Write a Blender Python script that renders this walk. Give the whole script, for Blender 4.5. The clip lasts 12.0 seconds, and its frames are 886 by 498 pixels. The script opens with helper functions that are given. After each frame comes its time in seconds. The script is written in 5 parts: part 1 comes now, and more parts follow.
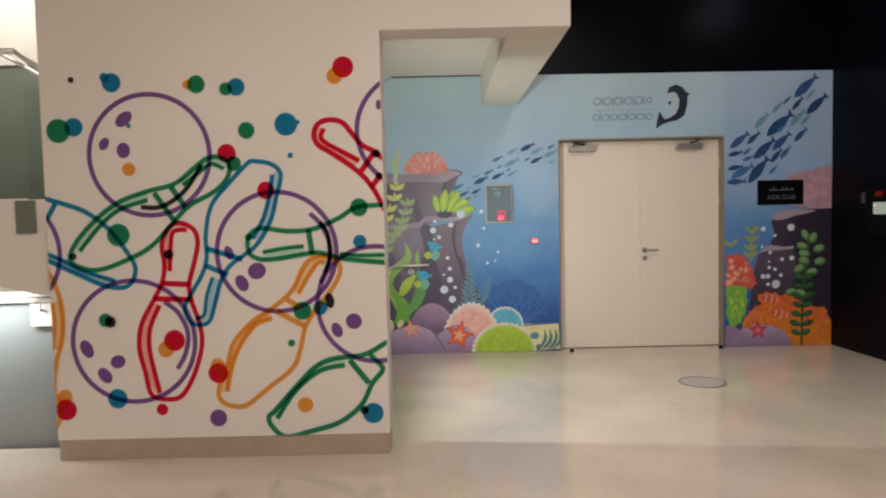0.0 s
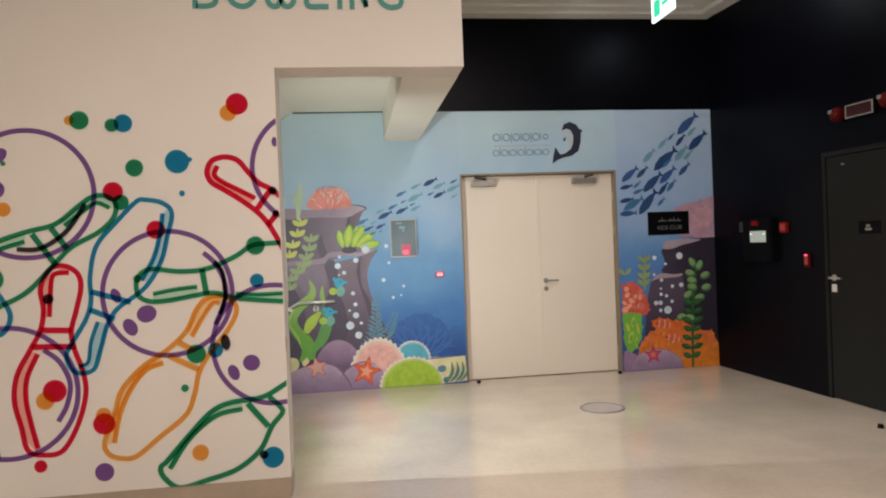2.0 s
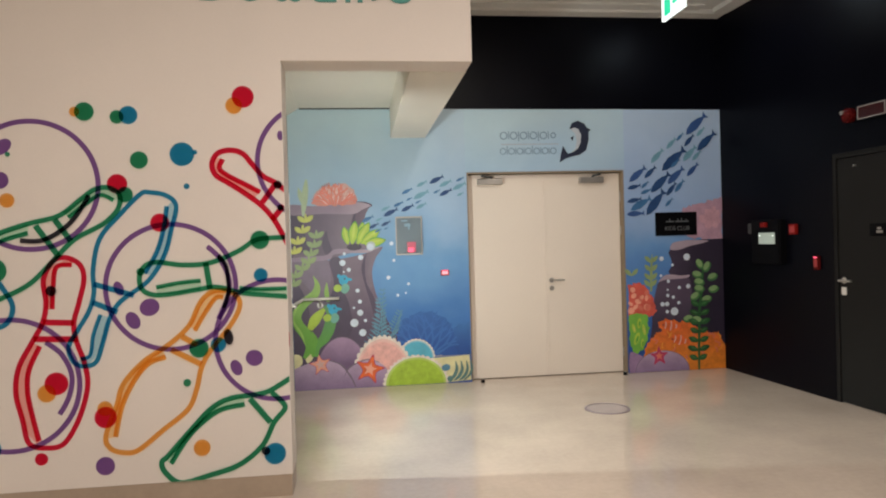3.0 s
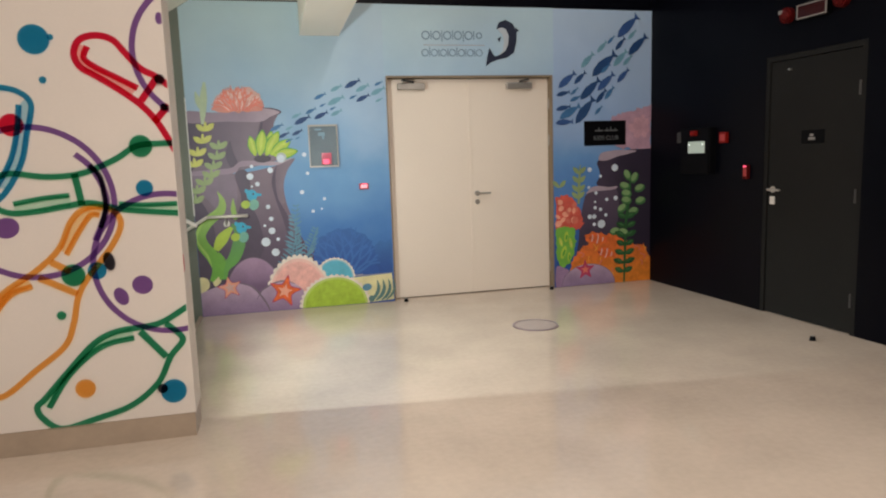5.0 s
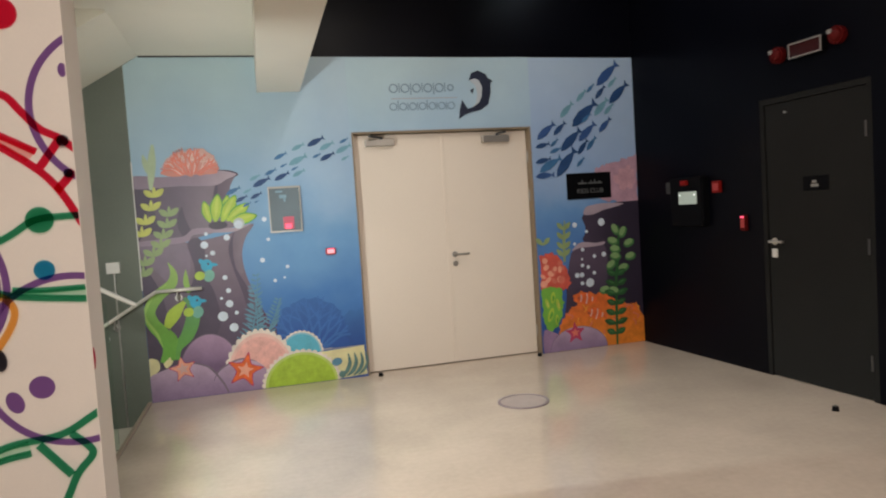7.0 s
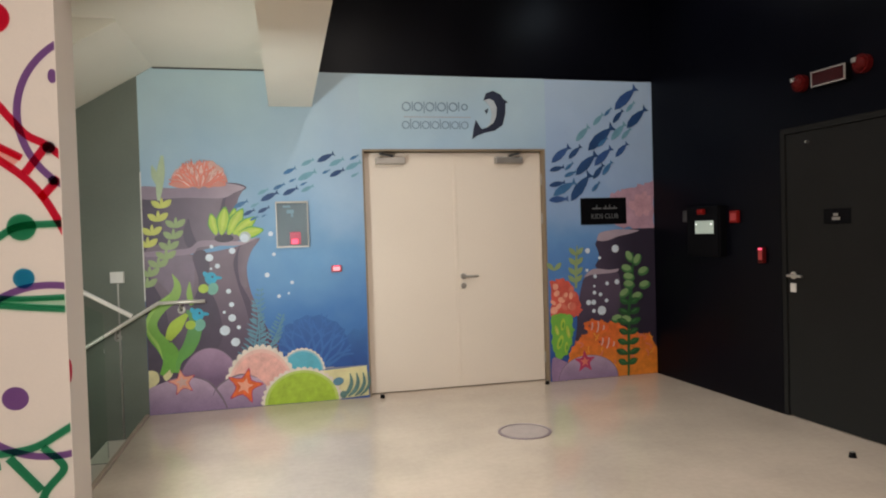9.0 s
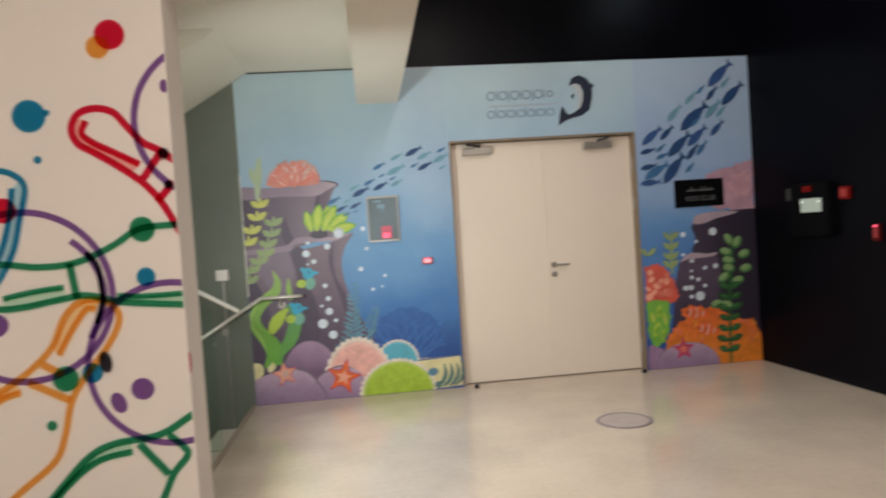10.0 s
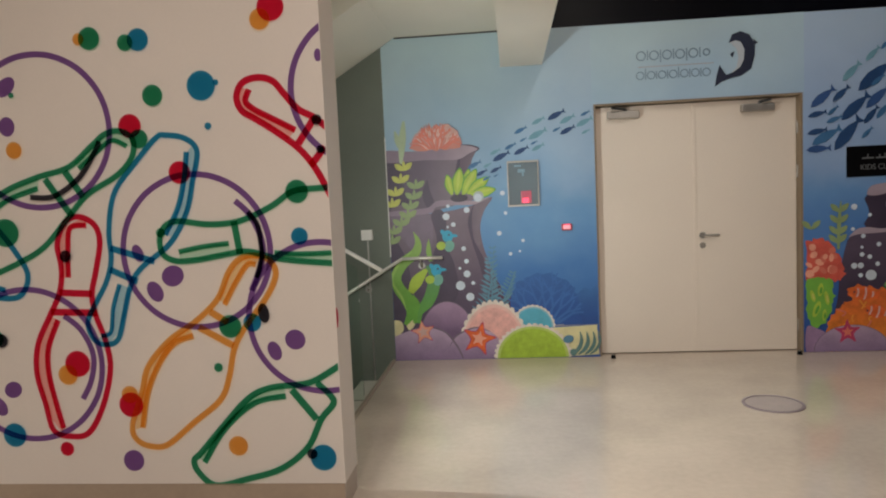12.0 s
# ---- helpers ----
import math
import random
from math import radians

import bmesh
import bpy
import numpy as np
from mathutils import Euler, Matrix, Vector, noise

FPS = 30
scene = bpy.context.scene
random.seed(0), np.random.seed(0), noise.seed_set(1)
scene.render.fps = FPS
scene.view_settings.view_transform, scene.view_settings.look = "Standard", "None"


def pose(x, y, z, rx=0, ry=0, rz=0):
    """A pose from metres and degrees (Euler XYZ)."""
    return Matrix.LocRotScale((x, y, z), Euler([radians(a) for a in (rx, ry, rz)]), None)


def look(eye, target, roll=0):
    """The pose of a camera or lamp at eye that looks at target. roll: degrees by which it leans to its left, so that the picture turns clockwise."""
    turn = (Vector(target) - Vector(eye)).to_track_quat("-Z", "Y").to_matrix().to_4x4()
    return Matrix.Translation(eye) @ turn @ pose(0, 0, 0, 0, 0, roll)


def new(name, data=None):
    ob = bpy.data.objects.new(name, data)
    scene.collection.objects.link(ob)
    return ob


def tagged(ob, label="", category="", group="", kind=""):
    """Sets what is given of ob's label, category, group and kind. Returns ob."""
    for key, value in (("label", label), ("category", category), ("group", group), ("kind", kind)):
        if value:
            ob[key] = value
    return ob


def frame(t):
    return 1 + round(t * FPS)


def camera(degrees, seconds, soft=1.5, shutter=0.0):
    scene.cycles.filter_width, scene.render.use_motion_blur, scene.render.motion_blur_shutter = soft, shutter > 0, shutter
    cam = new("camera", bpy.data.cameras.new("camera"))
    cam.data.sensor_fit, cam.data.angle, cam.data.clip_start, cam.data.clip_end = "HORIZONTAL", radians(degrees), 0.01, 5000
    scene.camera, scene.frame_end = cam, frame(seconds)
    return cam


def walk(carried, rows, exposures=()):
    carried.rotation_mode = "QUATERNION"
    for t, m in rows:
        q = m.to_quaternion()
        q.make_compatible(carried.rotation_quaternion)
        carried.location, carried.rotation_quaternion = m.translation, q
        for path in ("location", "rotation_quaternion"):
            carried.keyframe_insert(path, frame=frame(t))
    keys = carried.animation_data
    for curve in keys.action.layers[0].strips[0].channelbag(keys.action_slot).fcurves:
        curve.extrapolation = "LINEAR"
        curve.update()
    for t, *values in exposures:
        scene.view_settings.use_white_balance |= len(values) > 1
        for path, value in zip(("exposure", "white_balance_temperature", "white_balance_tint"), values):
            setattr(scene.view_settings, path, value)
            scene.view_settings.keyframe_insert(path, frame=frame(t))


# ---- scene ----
cam = camera(66.5, 12.0, soft=2.0, shutter=0.5)
PATH = [
    (0, (-1.177, 0.197, 1.428), (-1.176, 2.194, 1.32), -1.3),
    (0.2, (-1.165, 0.207, 1.454), (-1.125, 2.204, 1.343), -1.1),
    (0.5, (-1.153, 0.217, 1.43), (-1.008, 2.21, 1.333), -1.5),
    (0.8, (-1.119, 0.203, 1.423), (-0.931, 2.194, 1.404), -3.9),
    (1, (-1.112, 0.194, 1.448), (-0.917, 2.184, 1.449), -3.2),
    (1.2, (-1.113, 0.155, 1.444), (-0.898, 2.143, 1.446), -1.7),
    (1.5, (-1.102, 0.155, 1.444), (-0.851, 2.139, 1.422), -1.1),
    (2, (-1.102, 0.176, 1.445), (-0.841, 2.159, 1.425), -2.3),
    (2.5, (-1.102, 0.177, 1.442), (-0.85, 2.161, 1.425), -1.9),
    (4.5, (-1.07, 0.521, 1.367), (-0.814, 2.494, 1.168), -0.6),
    (4.7, (-1.028, 0.558, 1.396), (-0.667, 2.509, 1.144), -1.2),
    (5, (-1.043, 0.64, 1.374), (-0.577, 2.566, 1.102), -1.9),
    (5.2, (-1.017, 0.702, 1.387), (-0.563, 2.634, 1.137), -3.1),
    (5.5, (-0.942, 0.776, 1.386), (-0.503, 2.716, 1.184), -3.3),
    (5.8, (-0.847, 0.831, 1.431), (-0.324, 2.748, 1.206), -1.9),
    (6, (-0.832, 0.878, 1.393), (-0.32, 2.799, 1.17), -3.9),
    (6.2, (-0.829, 0.935, 1.402), (-0.315, 2.852, 1.155), -2.9),
    (6.5, (-0.823, 1.046, 1.394), (-0.289, 2.967, 1.235), -2.9),
    (6.8, (-0.811, 1.097, 1.426), (-0.265, 3.018, 1.315), -3.9),
    (7, (-0.817, 1.134, 1.402), (-0.301, 3.063, 1.29), -3.7),
    (9, (-0.657, 1.209, 1.402), (-0.206, 3.156, 1.352), -1.7),
    (9.5, (-0.699, 1.227, 1.428), (-0.224, 3.167, 1.334), -2.2),
    (9.8, (-0.722, 1.218, 1.405), (-0.381, 3.187, 1.336), -2.9),
    (10, (-0.711, 1.208, 1.391), (-0.504, 3.196, 1.329), -3.8),
    (10.2, (-0.710, 1.224, 1.384), (-0.606, 3.219, 1.288), -4.4),
    (10.5, (-0.729, 1.241, 1.381), (-0.784, 3.237, 1.265), -4.6),
    (10.8, (-0.723, 1.231, 1.377), (-0.973, 3.213, 1.281), -5.1),
    (11, (-0.73, 1.237, 1.385), (-1.067, 3.205, 1.268), -4.9),
    (11.2, (-0.738, 1.246, 1.421), (-1.082, 3.212, 1.289), -5.3),
    (11.5, (-0.719, 1.219, 1.413), (-1.024, 3.194, 1.333), -4.4),
    (11.8, (-0.711, 1.200, 1.416), (-0.938, 3.182, 1.277), -3.0),
    (12, (-0.714, 1.205, 1.41), (-0.918, 3.189, 1.26), -2.6),
]
walk(cam, [(t, look(eye, target, roll)) for t, eye, target, roll in PATH],
     exposures=[(0, -0.32), (0.5, -0.14), (2.5, -0.1), (5, -0.13), (7, -0.2), (9.5, -0.14), (10.0, -0.15), (11, -0.22), (11.5, -0.43), (12, -0.51)])

# ---- light ----
world = bpy.data.worlds.new("world")
scene.world = world
world.use_nodes = True
world.node_tree.nodes["Background"].inputs["Color"].default_value = (0.75, 0.82, 1.0, 1)
world.node_tree.nodes["Background"].inputs["Strength"].default_value = 0.02
scene.view_settings.exposure = 0.0


def area(name, place, target, size, watts, colour, size_y=None, spread=180):
    data = bpy.data.lights.new(name, "AREA")
    data.energy, data.color, data.size, data.spread = watts, colour, size, radians(spread)
    if size_y:
        data.shape, data.size_y = "RECTANGLE", size_y
    else:
        data.shape = "DISK"
    ob = new(name, data)
    ob.matrix_world = look(place, target)
    return ob


WARM, NEUTRAL, COOL, PALE = (1.0, 0.91, 0.845), (1.0, 0.97, 0.90), (0.86, 0.95, 1.0), (0.90, 1.0, 0.96)
DOWNLIGHTS = [(-2.8, 1.2), (-1.2, 1.2), (0.6, 1.2), (-2.8, -1.2), (-1.2, -1.2), (0.6, -1.2), (0.10, 4.45), (1.3, 2.7)]
DOWN_WATTS = [18, 48, 54, 18, 42, 22, 32, 20]
for (lx, ly), watts in zip(DOWNLIGHTS, DOWN_WATTS):
    area("assumed_downlight_lamp", (lx, ly, 3.70), (lx, ly, 0), 0.16, watts, WARM)
area("wall_end_downlight_lamp", (2.1, 5.8, 3.70), (2.1, 5.8, 0), 0.12, 2, COOL)
area("rear_fill_lamp", (-1.68, 4.46, 1.38), (-0.35, 7.0, 1.62), 0.20, 16, (0.97, 1.0, 0.97), spread=112)
area("stair_head_lamp", (-6.90, 5.0, 2.91), (-1.2, 5.05, 0.0), 0.16, 24, PALE, spread=34)
area("landing_fill_lamp", (-5.3, 6.0, 4.5), (-5.2, 6.6, 0), 0.6, 60, NEUTRAL)
area("strip_lamp", (-4.2, 4.25, 0.965), (-4.2, 4.45, 0), 1.0, 11, (0.93, 0.98, 1.0), 0.05)

# ---- materials ----


def material(name, colour, rough=0.6, metal=0.0, vary=0.12, scale=3.0, grain=40.0, bump=0.05, coat=0.0, glow=None, spec=0.5):
    m = bpy.data.materials.new(name)
    m.use_nodes = True
    n, links = m.node_tree.nodes, m.node_tree.links
    bsdf = n["Principled BSDF"]
    bsdf.inputs["Metallic"].default_value = metal
    bsdf.inputs["Specular IOR Level"].default_value = spec
    bsdf.inputs["Coat Weight"].default_value = coat
    bsdf.inputs["Coat Roughness"].default_value = 0.15
    where = n.new("ShaderNodeTexCoord")
    big, fine = n.new("ShaderNodeTexNoise"), n.new("ShaderNodeTexNoise")
    big.inputs["Scale"].default_value, big.inputs["Detail"].default_value = scale, 4
    fine.inputs["Scale"].default_value, fine.inputs["Detail"].default_value = grain, 3
    for tex in (big, fine):
        links.new(where.outputs["Object"], tex.inputs["Vector"])
    both = n.new("ShaderNodeMath")
    both.operation = "MULTIPLY_ADD"
    both.inputs[1].default_value = 0.35
    links.new(fine.outputs["Fac"], both.inputs[0])
    links.new(big.outputs["Fac"], both.inputs[2])
    ramp = n.new("ShaderNodeMapRange")
    ramp.inputs["From Min"].default_value, ramp.inputs["From Max"].default_value = 0.35, 1.0
    ramp.inputs["To Min"].default_value, ramp.inputs["To Max"].default_value = 1 - vary, 1 + vary
    links.new(both.outputs[0], ramp.inputs["Value"])
    mix = n.new("ShaderNodeMix")
    mix.data_type, mix.blend_type = "RGBA", "MULTIPLY"
    mix.inputs["Factor"].default_value = 1.0
    mix.inputs["A"].default_value = (*colour, 1)
    links.new(ramp.outputs["Result"], mix.inputs["B"])
    links.new(mix.outputs["Result"], bsdf.inputs["Base Color"])
    gloss = n.new("ShaderNodeMapRange")
    gloss.inputs["To Min"].default_value, gloss.inputs["To Max"].default_value = max(0.02, rough * 0.8), min(1, rough * 1.2)
    links.new(big.outputs["Fac"], gloss.inputs["Value"])
    links.new(gloss.outputs["Result"], bsdf.inputs["Roughness"])
    if bump:
        relief = n.new("ShaderNodeBump")
        relief.inputs["Strength"].default_value, relief.inputs["Distance"].default_value = bump, 0.004
        links.new(fine.outputs["Fac"], relief.inputs["Height"])
        links.new(relief.outputs["Normal"], bsdf.inputs["Normal"])
    if glow:
        bsdf.inputs["Emission Color"].default_value = (*glow[0], 1)
        bsdf.inputs["Emission Strength"].default_value = glow[1]
    return m


def ink(name, colour):
    """A translucent print film: what lies under it shows through, tinted."""
    m = bpy.data.materials.new(name)
    m.use_nodes = True
    n, links = m.node_tree.nodes, m.node_tree.links
    n.remove(n["Principled BSDF"])
    film, paint, mix = n.new("ShaderNodeBsdfTransparent"), n.new("ShaderNodeBsdfDiffuse"), n.new("ShaderNodeMixShader")
    speck = n.new("ShaderNodeTexNoise")
    speck.inputs["Scale"].default_value, speck.inputs["Detail"].default_value = 60, 3
    amount = n.new("ShaderNodeMapRange")
    amount.inputs["To Min"].default_value, amount.inputs["To Max"].default_value = 0.02, 0.05
    links.new(speck.outputs["Fac"], amount.inputs["Value"])
    links.new(amount.outputs["Result"], mix.inputs["Fac"])
    film.inputs["Color"].default_value = (*[c ** 0.52 for c in colour], 1)
    paint.inputs["Color"].default_value = (*colour, 1)
    links.new(film.outputs[0], mix.inputs[1])
    links.new(paint.outputs[0], mix.inputs[2])
    links.new(mix.outputs[0], n["Material Output"].inputs["Surface"])
    return m


RED, BLUE, GREEN = ink("red_ink", (0.66, 0.014, 0.05)), ink("blue_ink", (0.018, 0.24, 0.46)), ink("green_ink", (0.022, 0.25, 0.125))
ORANGE, PURPLE, INK = ink("orange_ink", (0.86, 0.37, 0.07)), ink("purple_ink", (0.23, 0.115, 0.37)), ink("dark_ink", (0.02, 0.02, 0.03))
RED_TINT, BLUE_TINT = ink("red_tint", (0.98, 0.50, 0.48)), ink("blue_tint", (0.48, 0.76, 0.90))
GREEN_TINT, ORANGE_TINT = ink("green_tint", (0.62, 0.88, 0.74)), ink("orange_tint", (0.99, 0.74, 0.42))

WHITE_WALL = material("white_wall_paint", (0.78, 0.72, 0.66), 0.65, vary=0.05, scale=1.2, grain=120, bump=0.08)
CEILING = material("ceiling_paint", (0.74, 0.72, 0.68), 0.8, vary=0.04, scale=1.0, grain=90, bump=0.05)
ALCOVE = material("bounce_tinted_white_paint", (0.80, 0.77, 0.665), 0.6, vary=0.05, scale=1.2, grain=110, bump=0.06)
BLACK_WALL = material("black_wall_paint", (0.0022, 0.0023, 0.0046), 0.34, vary=0.2, scale=1.5, grain=80, bump=0.08, spec=0.08)
STAIR_TILE = material("grey_green_stone", (0.165, 0.185, 0.155), 0.55, vary=0.14, scale=2.0, grain=60, bump=0.03, spec=0.2)
GREY_PANEL = material("blue_grey_panel", (0.27, 0.29, 0.285), 0.4, vary=0.1, scale=2.0, grain=60, bump=0.02, spec=0.3)
FLOOR = material("polished_beige_stone", (0.60, 0.505, 0.415), 0.10, vary=0.16, scale=1.6, grain=26, bump=0.008, spec=1.0)
SKIRTING = material("beige_stone_skirting", (0.42, 0.335, 0.255), 0.3, vary=0.12, scale=4, grain=40, bump=0.02)
TREAD = material("white_stone_tread", (0.72, 0.70, 0.63), 0.35, vary=0.06, scale=3, grain=40, bump=0.02)
DOOR = material("cream_door_laminate", (0.79, 0.70, 0.60), 0.42, vary=0.05, scale=0.8, grain=60, bump=0.03)
FRAME = material("shaded_beige_door_frame", (0.25, 0.19, 0.125), 0.45, vary=0.15, scale=3, grain=60, bump=0.03)
DARK_DOOR = material("dark_grey_door_paint", (0.016, 0.016, 0.0155), 0.45, vary=0.12, scale=2, grain=80, bump=0.06, spec=0.06)
STEEL = material("brushed_steel", (0.72, 0.69, 0.64), 0.42, 1.0, vary=0.08, scale=8, grain=160, bump=0.03)
SATIN = material("satin_steel", (0.80, 0.78, 0.72), 0.4, 0.45, vary=0.06, scale=8, grain=160, bump=0.02)
DULL_STEEL = material("dull_steel", (0.42, 0.40, 0.37), 0.42, 0.9, vary=0.12, scale=8, grain=120, bump=0.03)
BLACK_PLASTIC = material("black_plastic", (0.003, 0.003, 0.004), 0.5, vary=0.1, spec=0.08)
GREY_PLASTIC = material("grey_plastic", (0.05, 0.05, 0.05), 0.45, vary=0.1)
WHITE_PLASTIC = material("white_plastic", (0.72, 0.70, 0.66), 0.4, vary=0.04)
RED_PLASTIC = material("red_plastic", (0.085, 0.005, 0.005), 0.5, vary=0.08, spec=0.1)
BRIGHT_RED = material("bright_red_casing", (0.22, 0.008, 0.006), 0.45, vary=0.08, spec=0.15)
PINK_RED = material("pinkish_red_face", (0.42, 0.06, 0.06), 0.4, vary=0.08, spec=0.2)
DIM_WHITE = material("dimmed_white_plastic", (0.22, 0.21, 0.20), 0.5)
SCREEN = material("lit_display", (0.4, 0.45, 0.4), 0.2, glow=((0.70, 0.85, 0.72), 0.22), bump=0)
RED_LED = material("red_indicator", (0.8, 0.05, 0.08), 0.3, glow=((1.0, 0.10, 0.20), 1.8), bump=0)
SIGN_GREEN = material("exit_green", (0.02, 0.42, 0.22), 0.3, glow=((0.03, 0.75, 0.40), 1.0), bump=0)
SIGN_WHITE = material("exit_white", (0.8, 0.85, 0.8), 0.3, glow=((0.9, 1.0, 0.95), 1.4), bump=0)
LAMP_FACE = material("downlight_face", (0.9, 0.9, 0.85), 0.5, glow=((1.0, 0.86, 0.68), 4.0), bump=0)
COOL_FACE = material("cool_downlight_face", (0.9, 0.9, 0.95), 0.5, glow=((0.65, 0.82, 1.0), 60.0), bump=0)
DRAIN = material("cast_floor_cover", (0.46, 0.39, 0.37), 0.3, 0.0, vary=0.15, scale=12, grain=80, bump=0.1)
TEAL_LETTER = material("teal_letter_paint", (0.06, 0.30, 0.26), 0.5, vary=0.06)
NAVY = material("navy_paint", (0.014, 0.058, 0.17), 0.5, vary=0.15, scale=10)
GLASS = bpy.data.materials.new("balustrade_glass")
GLASS.use_nodes = True
_g = GLASS.node_tree.nodes["Principled BSDF"]
_g.inputs["Base Color"].default_value = (0.86, 0.95, 0.90, 1)
_g.inputs["Roughness"].default_value = 0.03
_g.inputs["Transmission Weight"].default_value = 1.0
_g.inputs["IOR"].default_value = 1.05


def painted(name, colour, vary=0.16, scale=9.0):
    return material(name, colour, 0.5, vary=vary, scale=scale, grain=70, bump=0.03)


ROCK = painted("rock_purple", (0.175, 0.135, 0.175))
ROCK_NIGHT = painted("rock_night", (0.05, 0.038, 0.062))
SAND = painted("sand_yellow", (0.72, 0.66, 0.36))
LILAC_DARK, TEAL = painted("mauve", (0.30, 0.19, 0.33), 0.25, 7), painted("teal_coral", (0.10, 0.42, 0.55))
PINK, LIME = painted("pink_coral", (0.78, 0.42, 0.37), 0.25, 14), painted("lime_coral", (0.36, 0.52, 0.045), 0.25, 16)
SALMON, FIRE, CRIMSON = painted("salmon", (0.80, 0.36, 0.25)), painted("fire_orange", (0.72, 0.13, 0.03), 0.3, 20), painted("crimson", (0.45, 0.04, 0.11))
KELP_MID = painted("kelp_mid", (0.17, 0.44, 0.06))
KELP, KELP_LIGHT, AQUA = painted("kelp_green", (0.10, 0.36, 0.045)), painted("leaf_lime", (0.40, 0.55, 0.06)), painted("aqua", (0.03, 0.36, 0.55))
YELLOW_LEAF, OLIVE_LEAF, FEATHER = painted("yellow_leaf", (0.56, 0.58, 0.13)), painted("olive_leaf", (0.27, 0.36, 0.16)), painted("feather_blue", (0.105, 0.245, 0.33))
FERN, FERN_DARK = painted("fern", (0.22, 0.36, 0.15)), painted("fern_dark", (0.022, 0.10, 0.03))
FISH, FISH_DEEP, PALE_FISH = painted("fish_blue", (0.045, 0.155, 0.33)), painted("fish_deep_blue", (0.03, 0.085, 0.25)), painted("fish_pale", (0.15, 0.33, 0.43))
ROSE, RED_CORAL = painted("rose", (0.46, 0.28, 0.36), 0.3), painted("red_coral", (0.62, 0.10, 0.07), 0.25)
SALMON_PALE, CORAL_RED = painted("coral_pale", (0.66, 0.42, 0.38)), painted("coral_red", (0.66, 0.17, 0.12))
STRIPE, WHITE_PAINT = painted("wave_green", (0.10, 0.20, 0.19)), painted("bubble_white", (0.62, 0.70, 0.78))


def water_paint(name="sea_paint", left=(1.08, 0.975, 1.0, 1), right=(1.02, 0.89, 1.06, 1)):
    """The mural's ground: pale turquoise above, deepening to blue below, with soft brushed clouds."""
    m = painted(name, (1, 1, 1), 0.05, 2.0)
    n, links = m.node_tree.nodes, m.node_tree.links
    where, split = n.new("ShaderNodeTexCoord"), n.new("ShaderNodeSeparateXYZ")
    links.new(where.outputs["Object"], split.inputs[0])
    cloud = n.new("ShaderNodeTexNoise")
    cloud.inputs["Scale"].default_value, cloud.inputs["Detail"].default_value = 1.6, 5
    links.new(where.outputs["Object"], cloud.inputs["Vector"])
    lift = n.new("ShaderNodeMath")
    lift.operation = "MULTIPLY_ADD"
    lift.inputs[1].default_value = 1.0
    links.new(cloud.outputs["Fac"], lift.inputs[0])
    links.new(split.outputs["Z"], lift.inputs[2])
    span = n.new("ShaderNodeMapRange")
    span.inputs["From Min"].default_value, span.inputs["From Max"].default_value = 0.60, 3.20
    links.new(lift.outputs[0], span.inputs["Value"])
    ramp = n.new("ShaderNodeValToRGB")
    e = ramp.color_ramp.elements
    e[0].position, e[0].color = 0.0, (0.018, 0.085, 0.30, 1)
    e[1].position, e[1].color = 1.0, (0.42, 0.62, 0.66, 1)
    for at, c in ((0.25, (0.05, 0.19, 0.45, 1)), (0.45, (0.13, 0.33, 0.54, 1)), (0.68, (0.30, 0.49, 0.62, 1))):
        el = e.new(at)
        el.color = c
    links.new(span.outputs["Result"], ramp.inputs["Fac"])
    across = n.new("ShaderNodeMapRange")
    across.inputs["From Min"].default_value, across.inputs["From Max"].default_value = -1.0, 1.6
    links.new(split.outputs["X"], across.inputs["Value"])
    hue = n.new("ShaderNodeMix")
    hue.data_type = "RGBA"
    hue.inputs["A"].default_value, hue.inputs["B"].default_value = left, right
    links.new(across.outputs["Result"], hue.inputs["Factor"])
    mix = next(k for k in n if k.bl_idname == "ShaderNodeMix" and k.blend_type == "MULTIPLY")
    veil = n.new("ShaderNodeMix")
    veil.data_type, veil.blend_type = "RGBA", "MULTIPLY"
    veil.inputs["Factor"].default_value = 1.0
    links.new(ramp.outputs["Color"], veil.inputs["A"])
    links.new(hue.outputs["Result"], veil.inputs["B"])
    links.new(veil.outputs["Result"], mix.inputs["A"])
    return m


SEA = water_paint()
SEA_PANEL = water_paint("sea_panel_paint", (1.06, 0.99, 1.03, 1), (1.07, 0.96, 1.03, 1))

# ---- mesh helpers ----


def box(bm, x0, y0, z0, x1, y1, z1):
    made = bmesh.ops.create_cube(bm, size=1.0, matrix=Matrix.LocRotScale(((x0 + x1) / 2, (y0 + y1) / 2, (z0 + z1) / 2), None, (abs(x1 - x0), abs(y1 - y0), abs(z1 - z0))))
    return made["verts"]


def boxes(*dims):
    bm = bmesh.new()
    for d in dims:
        box(bm, *d)
    return bm


def rounded(bm, width, segments=2):
    bmesh.ops.bevel(bm, geom=list(bm.edges), offset=width, segments=segments, affect="EDGES", profile=0.6)
    return bm


def rod(bm, a, b, r, sides=14):
    a, b = Vector(a), Vector(b)
    m = Matrix.Translation((a + b) / 2) @ (b - a).to_track_quat("Z", "Y").to_matrix().to_4x4()
    bmesh.ops.create_cone(bm, cap_ends=True, segments=sides, radius1=r, radius2=r, depth=(b - a).length, matrix=m)
    return bm


